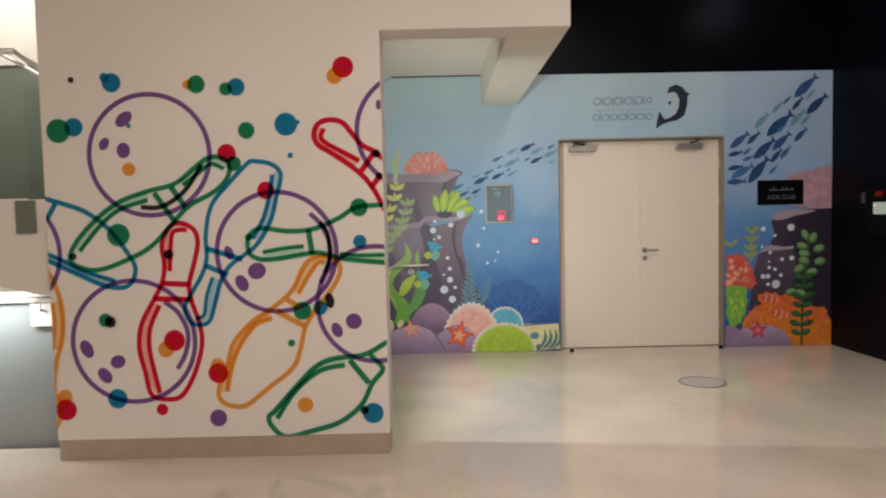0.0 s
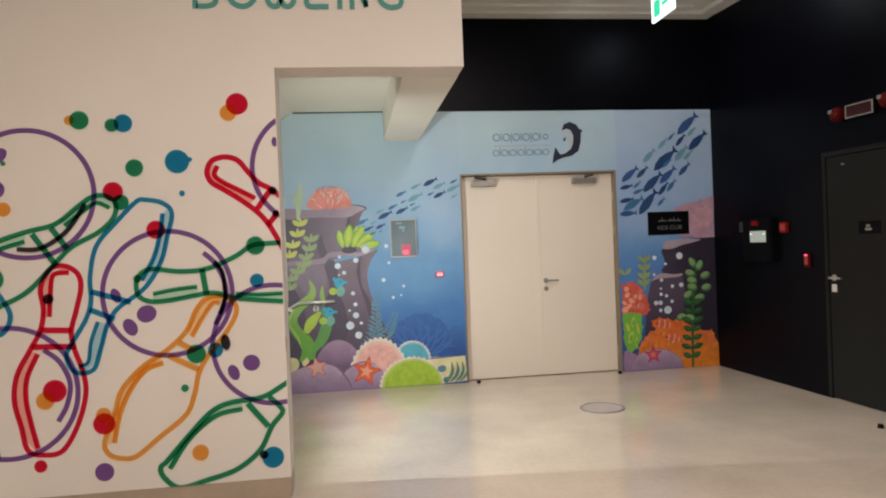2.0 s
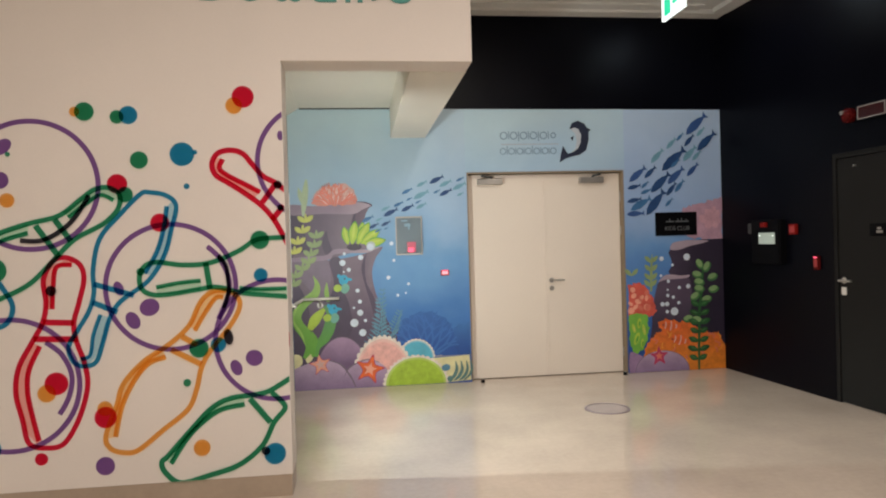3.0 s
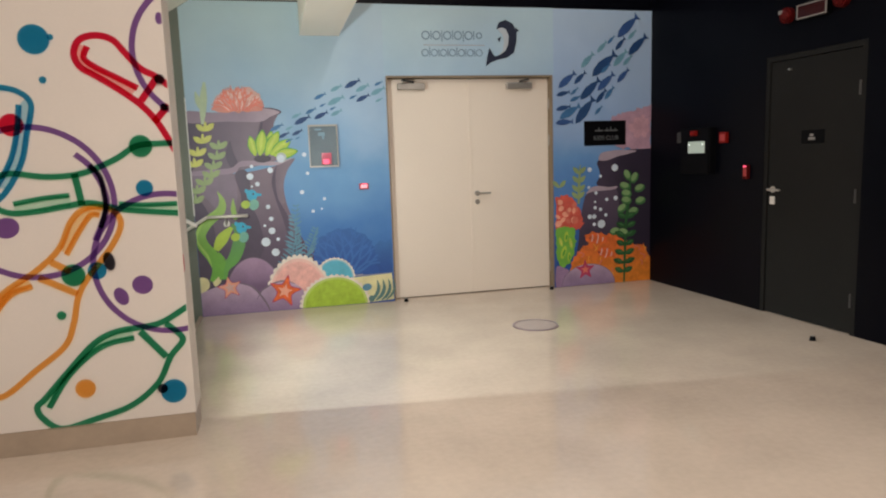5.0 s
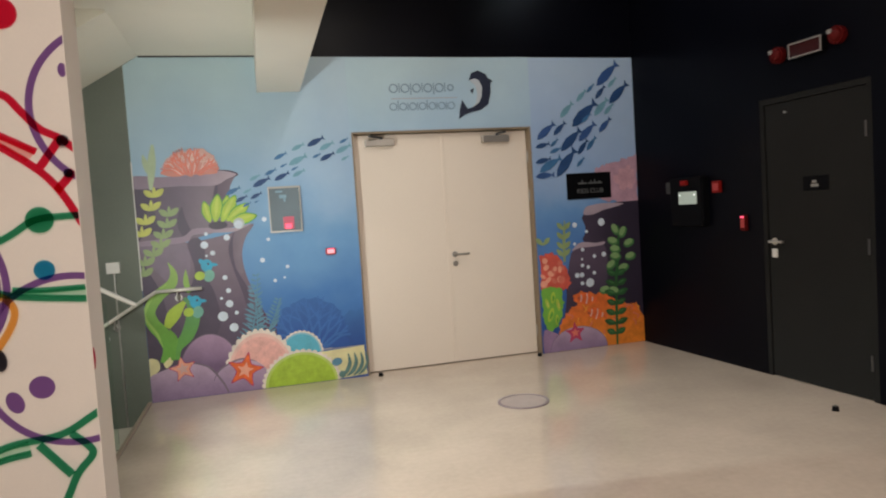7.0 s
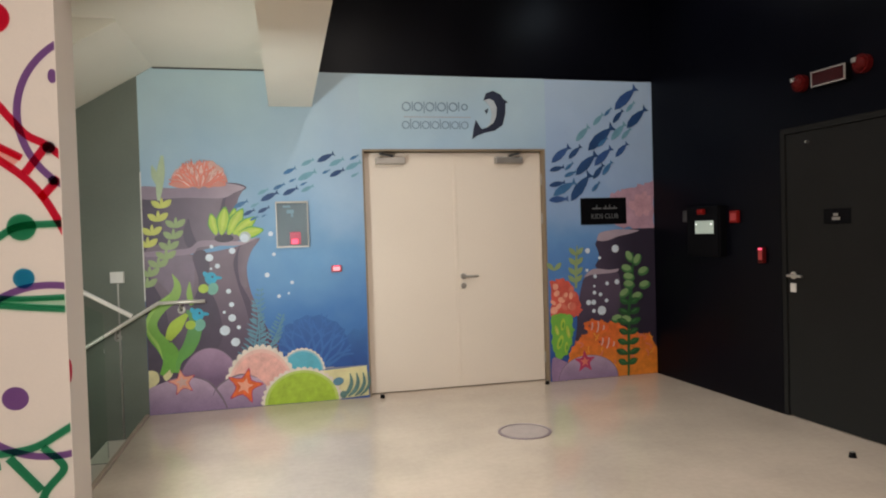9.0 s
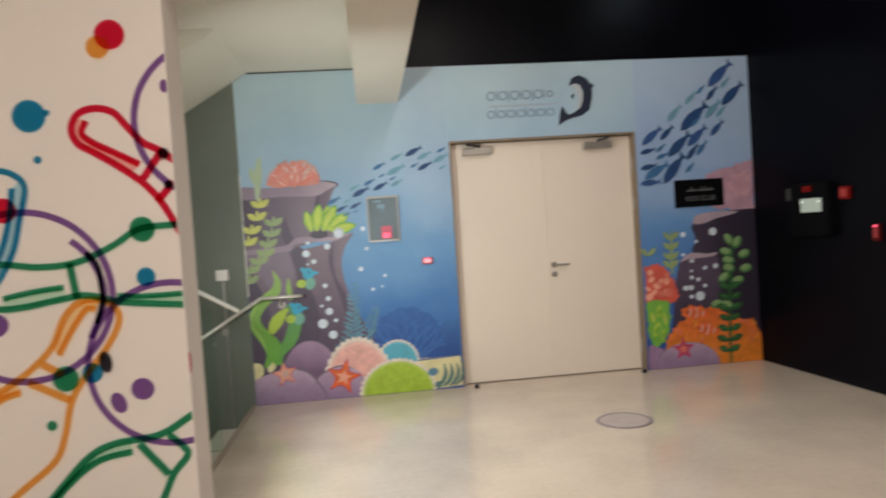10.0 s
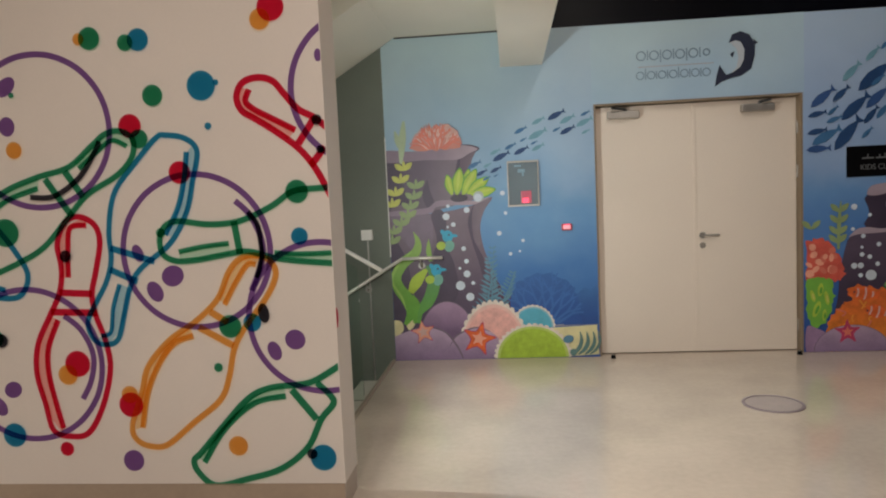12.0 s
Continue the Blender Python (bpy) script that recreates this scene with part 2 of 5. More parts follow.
def tube(points, r, sides=12):
    """A bent pipe through points, with ball joints at the bends."""
    bm = bmesh.new()
    for a, b in zip(points, points[1:]):
        rod(bm, a, b, r, sides)
    for p in points[1:-1]:
        bmesh.ops.create_uvsphere(bm, u_segments=sides, v_segments=8, radius=r, matrix=Matrix.Translation(p))
    for f in bm.faces:
        f.smooth = True
    return bm


def prism(outline, y0, y1):
    """An x-z outline pushed through from y0 to y1."""
    bm = bmesh.new()
    front = [bm.verts.new((x, y0, z)) for x, z in outline]
    back = [bm.verts.new((x, y1, z)) for x, z in outline]
    bm.faces.new(front)
    bm.faces.new(back[::-1])
    for i in range(len(front)):
        j = (i + 1) % len(front)
        bm.faces.new((front[i], back[i], back[j], front[j]))
    bmesh.ops.recalc_face_normals(bm, faces=list(bm.faces))
    return bm


def mesh_object(name, bm, mat):
    data = bpy.data.meshes.new(name)
    bm.to_mesh(data)
    bm.free()
    data.materials.append(mat)
    return new(name, data)


def part(name, bm, mat, parent, label=""):
    ob = mesh_object(name, bm, mat)
    ob.parent = parent
    ob.matrix_parent_inverse = parent.matrix_world.inverted()
    return tagged(ob, label) if label else ob


def structure(name, bm, mat, label, category):
    return tagged(mesh_object(name, bm, mat), label, category, kind="structure")


def thing(name, place, label, category, group="", kind=""):
    ob = new(name)
    ob.empty_display_size = 0.1
    ob.matrix_world = Matrix.Translation(place)
    return tagged(ob, label, category, group, kind)


# ---- the setting ----
NORTH, EAST, ART = 7.0, 2.745, 4.155
HIGH, LOW = 3.765, 2.785
LEAN = math.atan(0.06)  # the black wall runs slightly outward from the mural's corner
TURN_EAST = Matrix.Translation((EAST, NORTH, 0)) @ Matrix.Rotation(LEAN, 4, "Z") @ Matrix.Translation((-EAST, -NORTH, 0))


def lean(ob):
    """Turn a thing built along x = EAST about the mural's corner into the black wall."""
    ob.matrix_world = TURN_EAST @ ob.matrix_world
    return ob



structure("floor", boxes((-7, -4, -0.25, EAST + 1.0, ART + 0.235, 0), (-1.77, ART + 0.235, -0.25, EAST + 1.0, NORTH + 0.2, 0)), FLOOR, "polished beige stone floor, glossy and lightly stained", "floor")
structure("ceiling", boxes((-7, -4, HIGH, EAST + 1.0, ART, HIGH + 0.15), (-0.41, ART, HIGH, EAST + 1.0, NORTH + 0.2, HIGH + 0.15)), CEILING, "off-white plaster ceiling of the hall", "ceiling")
structure("ceiling_edge", boxes((-0.41, NORTH - 0.16, HIGH - 0.045, EAST, NORTH, HIGH), (-0.41, NORTH - 0.30, HIGH - 0.02, EAST - 0.30, NORTH - 0.16, HIGH)), CEILING, "stepped off-white cornice round the ceiling", "cornice")
lean(structure("ceiling_edge_east", boxes((EAST - 0.16, -4.3, HIGH - 0.045, EAST, NORTH - 0.17, HIGH)), CEILING, "off-white cornice along the black wall", "cornice"))
structure("wall_bowling", boxes((-3.49, ART, 0.125, -1.515, ART + 0.235, HIGH), (-1.515, ART, 2.487, -0.41, ART + 0.235, HIGH)), WHITE_WALL, "cream painted wall carrying bowling graphics", "wall")
structure("baseboard_bowling", boxes((-3.485, ART + 0.004, 0, -1.52, ART + 0.231, 0.125)), SKIRTING, "beige stone skirting under the bowling wall", "skirting")
structure("beam", boxes((-0.76, ART + 0.235, 2.483, -0.41, NORTH, HIGH)), ALCOVE, "white painted beam running to the mural wall", "beam")
structure("ceiling_low", boxes((-1.65, ART + 0.235, LOW, -0.76, NORTH, LOW + 0.2), (-3.2, ART + 0.235, LOW + 0.002, -1.65, 5.78, LOW + 0.2)), ALCOVE, "low white ceiling beside the stairs", "ceiling")
structure("wall_mural", prism([(-1.77, 0), (0, 0), (0, 2.13), (1.663, 2.13), (1.663, 0), (EAST, 0), (EAST, 2.755), (-0.41, 2.775), (-0.41, 2.785), (-1.65, 2.785), (-1.77, 2.71)], NORTH, NORTH + 0.2), SEA, "wall painted with a blue underwater mural", "wall")
structure("mural_panel", boxes((-0.012, NORTH - 0.003, 2.134, 1.672, NORTH + 0.0, 2.764)), SEA_PANEL, "slightly paler printed panel over the double door", "wall panel")
structure("wall_north_upper", boxes((-0.41, NORTH + 0.004, 2.765, EAST, NORTH + 0.196, HIGH)), BLACK_WALL, "glossy black wall above the mural", "wall")
lean(structure("wall_east", boxes((EAST, -4.3, 0, EAST + 0.2, 4.51, HIGH), (EAST, 5.425, 0, EAST + 0.2, NORTH + 0.2, HIGH), (EAST, 4.51, 2.067, EAST + 0.2, 5.425, HIGH)), BLACK_WALL, "glossy black painted side wall", "wall"))
structure("wall_south", boxes((-7, -4.2, 0, EAST + 1.0, -4, HIGH)), WHITE_WALL, "plain cream unseen wall, added to close the hall behind", "wall")
structure("wall_west", boxes((-7.2, -4, 0, -7, ART + 0.235, HIGH)), WHITE_WALL, "plain cream unseen end wall, added to close the hall", "wall")
structure("wall_header_west", boxes((-7, ART, 2.9, -3.49, ART + 0.235, HIGH)), WHITE_WALL, "cream wall over the stair opening", "wall")

structure("trim_corner", boxes((-1.774, NORTH - 0.004, 0.92, -1.766, NORTH, 1.95)), WHITE_PLASTIC, "thin pale edge strip beside the mural", "trim")
structure("trim_mural", boxes((-1.65, NORTH - 0.006, LOW - 0.012, -0.76, NORTH, LOW)), GREY_PLASTIC, "thin dark strip for the shadowed joint along the top of the mural", "trim")
# stairwell behind the bowling wall
structure("wall_stair", boxes((-7, NORTH, -1.3, -1.77, NORTH + 0.2, 5)), STAIR_TILE, "grey-green polished stone wall along the stairs", "wall")
structure("wall_stair_band", boxes((-6.99, NORTH - 0.02, 2.98, -3.2, NORTH - 0.003, 4.99)), WHITE_WALL, "cream layer over the upper part of the grey stair wall", "wall")
structure("wall_stair_end", boxes((-7.2, ART + 0.235, -1.3, -7, NORTH + 0.2, 5)), WHITE_WALL, "plain white end wall of the stairwell", "wall")
structure("wall_stair_upper", boxes((-7, ART + 0.10, HIGH, -0.41, ART + 0.235, 5), (-1.65, ART + 0.235, LOW + 0.2, -1.55, NORTH, 5)), WHITE_WALL, "white upper wall of the stairwell", "wall")
structure("ceiling_stair", boxes((-7.2, ART, 5, -0.41, NORTH + 0.2, 5.15)), CEILING, "white ceiling high over the stairwell", "ceiling")
structure("floor_stair_landing", boxes((-7, ART + 0.235, -1.3, -2.93, NORTH, -0.875)), TREAD, "white stone lower landing", "floor")

SPLIT = 5.83
structure("trim_stair_edge", rounded(boxes((-1.802, ART + 0.236, -0.19, -1.772, NORTH - 0.002, 0.012)), 0.004, 1), SKIRTING, "beige stone nosing along the hall floor's edge", "trim")
structure("floor_stair_foot", boxes((-2.06, ART + 0.236, -0.2, -1.804, SPLIT - 0.475, -0.02)), TREAD, "white stone floor at the foot of the stairs", "floor")
down = thing("stairs_down", (-1.77, 6.4, -0.9), "white stone stairs going down beside the grey wall", "stairs")
for k in range(4):
    x = -1.804 - 0.29 * k
    part("step", boxes((x - 0.29, SPLIT - 0.47 if k == 0 else SPLIT, -0.95, x, NORTH, -0.175 * (k + 1))), TREAD, down)
up = thing("stairs_up", (-2.0, 5.1, 0), "white stone stairs going up behind the bowling wall", "stairs")
for k in range(9):
    x = -2.05 - 0.285 * k
    part("step", boxes((x - 0.285, ART + 0.24, 0.175 * k - 0.1, x, SPLIT - 0.06, 0.175 * (k + 1))), TREAD, up)
part("stringer", prism([(-2.05, -0.2), (-2.05, 0.2), (-4.62, 1.62), (-6.9, 1.62), (-6.9, 1.2), (-5.0, 1.02), (-2.9, -0.25)], SPLIT - 0.055, SPLIT), WHITE_WALL, up)
part("landing", boxes((-6.9, ART + 0.24, 1.4, -4.615, SPLIT - 0.06, 1.575)), TREAD, up)
structure("soffit", prism([(-1.65, LOW), (-1.65, LOW + 0.2), (-4.6, LOW - 1.57), (-4.6, LOW - 1.77)], SPLIT, NORTH), ALCOVE, "sloping white underside of the upper stairs", "soffit")


def bracket(parent, x, y, z, wall_y):
    bm = bmesh.new()
    rod(bm, (x, wall_y, z - 0.07), (x, y, z - 0.07), 0.008)
    rod(bm, (x, y, z - 0.075), (x, y, z), 0.008)
    rod(bm, (x, wall_y, z - 0.07), (x, wall_y - 0.008, z - 0.07), 0.03)
    part("bracket", bm, DULL_STEEL, parent)


rail = thing("handrail", (-1.7, 6.92, 0.6), "round steel handrail on the stair wall, level at its top end", "handrail")
part("pipe", tube([(-3.2, 6.92, 0.0), (-1.66, 6.92, 0.905), (-1.31, 6.92, 0.905)], 0.0145), SATIN, rail)
for bx, bz in ((-1.50, 0.905), (-1.98, 0.71), (-2.9, 0.17)):
    bracket(rail, bx, 6.92, bz, NORTH)
rail = thing("handrail", (-1.7, SPLIT, 1.0), "round steel handrail rising along the glass balustrade", "handrail")
part("pipe", tube([(-1.62, SPLIT - 0.04, 0.93), (-4.55, SPLIT - 0.04, 2.69), (-4.75, SPLIT - 0.04, 2.80), (-6.5, SPLIT - 0.04, 2.80)], 0.0145), SATIN, rail)
glass = thing("balustrade", (-3.2, SPLIT, 1.0), "clear glass stair balustrade panel", "balustrade")
pane = part("pane", prism([(-1.80, 0.0), (-1.80, 0.95), (-4.6, 2.60), (-4.6, 1.62), (-2.06, 0.2), (-2.06, 0.0)], SPLIT + 0.002, SPLIT + 0.014), GLASS, glass)
pane.visible_shadow = False
BACK = ART + 0.235
low = thing("stair_guard", (-5.0, BACK, 0), "grey stone guard wall under a white band beside the stairs", "guard wall")
part("panel", boxes((-6.9, BACK + 0.04, -0.9, -3.45, BACK + 0.10, 1.3)), GREY_PANEL, low)
part("band", prism([(-6.9, 1.25), (-4.75, 1.25), (-3.56, 0.985), (-3.495, 0.985), (-3.495, 1.56), (-6.9, 1.56)], ART + 0.06, BACK + 0.03), WHITE_WALL, low, "white painted band over the grey panel")
part("end_block", rounded(boxes((-3.70, ART + 0.045, 1.36, -3.58, ART + 0.06, 1.555)), 0.004), STAIR_TILE, low)
part("light_strip", boxes((-4.7, ART + 0.14, 0.99, -3.7, ART + 0.19, 1.0)), SIGN_WHITE, low, "thin white light strip")
rail = thing("handrail", (-4.5, ART + 0.2, 0.95), "short level steel handrail on the grey guard wall", "handrail")
part("pipe", tube([(-6.4, ART + 0.21, 0.945), (-3.56, ART + 0.21, 0.945)], 0.019), SATIN, rail)
bracket(rail, -3.68, ART + 0.21, 0.945, BACK + 0.04)
bracket(rail, -5.2, ART + 0.21, 0.945, BACK + 0.04)
rail = thing("handrail", (-4.0, ART + 0.15, 2.4), "bent steel handrail high beside the bowling wall", "handrail")
part("pipe", tube([(-5.6, ART + 0.15, 2.45), (-3.71, ART + 0.15, 2.45), (-3.46, ART + 0.15, 2.26)], 0.019), SATIN, rail)
for px in (-5.2, -4.2):
    part("post", rod(bmesh.new(), (px, ART + 0.15, 1.56), (px, ART + 0.15, 2.45), 0.014), STEEL, rail)

# ---- doors ----
door = thing("door_1", (0.83, NORTH, 0), "closed cream double door in a slim beige frame", "door", kind="structure")
LEAF_Y = NORTH + 0.085
part("frame", boxes((0.0, NORTH + 0.002, 0, 0.016, NORTH + 0.18, 2.13), (1.647, NORTH + 0.002, 0, 1.663, NORTH + 0.18, 2.13), (0.016, NORTH + 0.002, 2.114, 1.647, NORTH + 0.18, 2.13)), FRAME, door)
for x0, x1 in ((0.019, 0.822), (0.828, 1.644)):
    part("leaf", rounded(boxes((x0, LEAF_Y, 0.008, x1, LEAF_Y + 0.05, 2.108)), 0.003, 1), DOOR, door)
part("cover_strip", rounded(boxes((0.812, LEAF_Y - 0.006, 0.01, 0.842, LEAF_Y, 2.105)), 0.002, 1), DOOR, door)
bm = bmesh.new()
rod(bm, (0.885, LEAF_Y, 1.0), (0.885, LEAF_Y - 0.008, 1.0), 0.026, 24)
rod(bm, (0.885, LEAF_Y, 1.0), (0.885, LEAF_Y - 0.05, 1.0), 0.009)
rod(bm, (0.878, LEAF_Y - 0.05, 1.0), (1.01, LEAF_Y - 0.05, 1.0), 0.0095)
part("door_handle", bm, DULL_STEEL, door, "brushed steel lever handle")
part("lock", rod(bmesh.new(), (0.885, LEAF_Y, 0.915), (0.885, LEAF_Y - 0.008, 0.915), 0.025, 24), DULL_STEEL, door, "round steel keyhole plate")
for hx in (0.012, 1.645):
    for hz in (0.22, 1.50, 1.86):
        part("hinge", rod(bmesh.new(), (hx, LEAF_Y - 0.02, hz - 0.05), (hx, LEAF_Y - 0.02, hz + 0.05), 0.010), DULL_STEEL, door)
for cx, arm in ((0.25, -0.10), (1.33, 0.06)):
    closer = part("door_closer", rounded(boxes((cx - 0.13, LEAF_Y - 0.055, 2.005, cx + 0.13, LEAF_Y, 2.065)), 0.008), DULL_STEEL, door, "grey metal door closer")
    bm = bmesh.new()
    rod(bm, (cx + 0.02, LEAF_Y - 0.03, 2.065), (cx + 0.02, LEAF_Y - 0.03, 2.085), 0.014)
    rod(bm, (cx + 0.02, LEAF_Y - 0.03, 2.08), (cx + arm, LEAF_Y - 0.12, 2.085), 0.010)
    rod(bm, (cx + arm, LEAF_Y - 0.12, 2.085), (cx + arm + 0.04, LEAF_Y - 0.03, 2.095), 0.010)
    part("arm", bm, GREY_PLASTIC, closer)

door = thing("door_2", (EAST, 4.965, 0), "closed dark grey door in the black wall", "door", kind="structure")
FACE = EAST + 0.012
part("frame", boxes((EAST + 0.003, 4.510, 0, EAST + 0.16, 4.550, 2.067), (EAST + 0.003, 5.385, 0, EAST + 0.16, 5.425, 2.067), (EAST + 0.003, 4.550, 2.027, EAST + 0.16, 5.385, 2.067)), DARK_DOOR, door)
part("leaf", rounded(boxes((FACE, 4.555, 0.008, FACE + 0.05, 5.380, 2.022)), 0.003, 1), DARK_DOOR, door)
bm = bmesh.new()
rod(bm, (FACE, 5.325, 1.02), (FACE - 0.008, 5.325, 1.02), 0.026, 24)
rod(bm, (FACE, 5.325, 1.02), (FACE - 0.05, 5.325, 1.02), 0.009)
rod(bm, (FACE - 0.05, 5.335, 1.02), (FACE - 0.05, 5.205, 1.02), 0.0095)
part("door_handle", bm, STEEL, door, "steel lever handle")
part("lock", rounded(boxes((FACE - 0.012, 5.300, 0.90, FACE, 5.350, 0.965)), 0.006), WHITE_PLASTIC, door, "pale square thumb-turn lock plate")
plate = part("door_sign", rounded(boxes((FACE - 0.006, 4.845, 1.38, FACE, 5.055, 1.48)), 0.003), BLACK_PLASTIC, door, "small black door sign with a pale pictogram")
part("pictogram", boxes((FACE - 0.009, 4.925, 1.405, FACE - 0.006, 4.985, 1.425), (FACE - 0.009, 4.940, 1.432, FACE - 0.006, 4.975, 1.45)), DULL_STEEL, plate)
for hz in (0.25, 1.0, 1.75):
    part("hinge", rod(bmesh.new(), (FACE - 0.012, 4.555, hz - 0.05), (FACE - 0.012, 4.555, hz + 0.05), 0.008), GREY_PLASTIC, door)
part("peg", rod(bmesh.new(), (FACE, 5.185, 1.95), (FACE - 0.02, 5.185, 1.95), 0.008), STEEL, door)
lean(door)


def door_stop(x, y):
    ob = thing("door_stop", (x, y, 0), "small dark rubber door stop on the floor", "door stop", "door stops")
    bm = bmesh.new()
    bmesh.ops.create_cone(bm, cap_ends=True, segments=20, radius1=0.022, radius2=0.016, depth=0.03, matrix=Matrix.Translation((x, y, 0.015)))
    part("rubber_foot", bm, BLACK_PLASTIC, ob)
    part("cap", rod(bmesh.new(), (x, y, 0.03), (x, y, 0.036), 0.010), DULL_STEEL, ob)


door_stop(2.56, 4.53)
door_stop(0.10, 6.93)
door_stop(1.60, 6.93)

drain = thing("floor_cover", (0.91, 5.63, 0), "round greyish floor access cover with a dark rim", "floor cover")
bm = bmesh.new()
rod(bm, (0.91, 5.63, 0), (0.91, 5.63, 0.004), 0.165, 48)
part("plate", bm, DRAIN, drain)
bm = bmesh.new()
inner, outer = 0.165, 0.185
ring_v = [[bm.verts.new((0.91 + r * math.cos(a * math.tau / 48), 5.63 + r * math.sin(a * math.tau / 48), z)) for a in range(48)] for r, z in ((inner, 0.0), (inner, 0.006), (outer, 0.006), (outer, 0.0))]
for p, q in zip(ring_v, ring_v[1:]):
    for a in range(48):
        bm.faces.new((p[a], p[(a + 1) % 48], q[(a + 1) % 48], q[a]))
bmesh.ops.recalc_face_normals(bm, faces=list(bm.faces))
part("rim", bm, material("purple_grey_rim", (0.24, 0.19, 0.21), 0.35), drain)

# ---- wall things ----
sign = thing("room_sign", (2.22, NORTH, 1.55), "black room sign with white lettering on the mural wall", "sign")
part("plate", rounded(boxes((1.995, NORTH - 0.012, 1.43, 2.455, NORTH, 1.676)), 0.004), BLACK_PLASTIC, sign)


def words(name, text, size, x, y, z, mat, parent, width=None, deep=0.001):
    data = bpy.data.curves.new(name, "FONT")
    data.body, data.size, data.extrude, data.align_x = text, size, deep, "CENTER"
    ob = new(name, data)
    bpy.context.view_layer.update()
    mesh = bpy.data.meshes.new_from_object(ob)
    bpy.data.objects.remove(ob)
    xs = [v.co.x for v in mesh.vertices]
    k = width / (max(xs) - min(xs)) if width else 1.0
    mid = (max(xs) + min(xs)) / 2
    mesh.transform(Matrix.Translation((x, y, z)) @ pose(0, 0, 0, 90, 0, 0) @ Matrix.Diagonal((k, 1, 1, 1)) @ Matrix.Translation((-mid, 0, 0)))
    mesh.materials.append(mat)
    made = new(name, mesh)
    if parent:
        made.parent = parent
        made.matrix_parent_inverse = parent.matrix_world.inverted()
    return made


SIGN_INK = material("dim_sign_lettering", (0.13, 0.135, 0.14), 0.5)
words("lettering", "KIDS CLUB", 0.062, 2.235, NORTH - 0.0125, 1.485, SIGN_INK, sign, 0.27)
part("script_line", boxes((2.11, NORTH - 0.014, 1.572, 2.20, NORTH - 0.012, 1.584), (2.215, NORTH - 0.014, 1.572, 2.36, NORTH - 0.012, 1.584), (2.15, NORTH - 0.014, 1.584, 2.158, NORTH - 0.012, 1.61), (2.24, NORTH - 0.014, 1.584, 2.248, NORTH - 0.012, 1.605), (2.28, NORTH - 0.014, 1.584, 2.288, NORTH - 0.012, 1.612), (2.33, NORTH - 0.014, 1.584, 2.338, NORTH - 0.012, 1.60)), SIGN_INK, sign)

# logo over the double door: bars for the two words and a plain curved leaping shape
logo = thing("wall_logo", (0.83, NORTH, 2.4), "faded grey outline logo with a dark curved emblem", "logo")
LOGO_LINE = material("grey_logo_line", (0.22, 0.31, 0.41), 0.45, vary=0.08)


def loop(cx, cz, r, width=0.010):
    """A flat ring standing a little off the wall."""
    bm = bmesh.new()
    rows = [[bm.verts.new((cx + q * math.cos(k * math.tau / 28), y, cz + q * math.sin(k * math.tau / 28))) for k in range(28)]
            for q, y in ((r - width, NORTH - 0.004), (r - width, NORTH - 0.009), (r, NORTH - 0.009), (r, NORTH - 0.004))]
    for p, q in zip(rows, rows[1:] + rows[:1]):
        for k in range(28):
            bm.faces.new((p[k], p[(k + 1) % 28], q[(k + 1) % 28], q[k]))
    bmesh.ops.recalc_face_normals(bm, faces=list(bm.faces))
    return bm


for k in range(6):
    part("logo_loop", loop(0.395 + 0.104 * k, 2.497, 0.040 if k < 5 else 0.030), LOGO_LINE, logo)
for k in range(5):
    part("logo_bar", boxes((0.443 + 0.104 * k, NORTH - 0.009, 2.44 if k % 2 else 2.46, 0.451 + 0.104 * k, NORTH - 0.004, 2.54)), LOGO_LINE, logo)
for k in range(7):
    part("logo_loop", loop(0.385 + 0.088 * k, 2.338, 0.034, 0.008), LOGO_LINE, logo)
for k in range(6):
    part("logo_bar", boxes((0.425 + 0.088 * k, NORTH - 0.009, 2.304, 0.432 + 0.088 * k, NORTH - 0.004, 2.392 if k in (0, 3) else 2.372)), LOGO_LINE, logo)
head_end = [(1.09, 2.558), (1.116, 2.622), (1.18, 2.645), (1.251, 2.612), (1.293, 2.535), (1.29, 2.446), (1.262, 2.342), (1.188, 2.293)]
tail_end = [(1.095, 2.275), (1.03, 2.251), (0.979, 2.216), (0.992, 2.30), (1.016, 2.384), (1.05, 2.325)]
inner_edge = [(1.068, 2.305), (1.119, 2.321), (1.177, 2.36), (1.205, 2.417), (1.213, 2.498), (1.186, 2.558), (1.145, 2.575)]
bm = prism(head_end + tail_end + inner_edge, NORTH - 0.012, NORTH - 0.004)
EMBLEM = painted("emblem_navy", (0.008, 0.014, 0.04))
part("emblem_belly", prism([(1.10, 2.56), (1.15, 2.60), (1.21, 2.58), (1.245, 2.50), (1.235, 2.41), (1.18, 2.33), (1.09, 2.30), (1.15, 2.36), (1.165, 2.44), (1.15, 2.51)], NORTH - 0.008, NORTH - 0.004), material("pale_emblem_belly", (0.50, 0.55, 0.60), 0.5), logo, "pale belly of the emblem")
part("emblem", bm, EMBLEM, logo, "dark navy curved emblem")
part("emblem_fin", prism([(1.280, 2.575), (1.318, 2.545), (1.292, 2.535)], NORTH - 0.0115, NORTH - 0.004), EMBLEM, logo)
part("emblem_fin", prism([(1.10, 2.47), (1.135, 2.49), (1.118, 2.44)], NORTH - 0.0115, NORTH - 0.004), EMBLEM, logo)
part("underline", boxes((0.37, NORTH - 0.007, 2.405, 0.97, NORTH - 0.004, 2.411)), material("rosy_logo_line", (0.42, 0.40, 0.44), 0.45), logo)

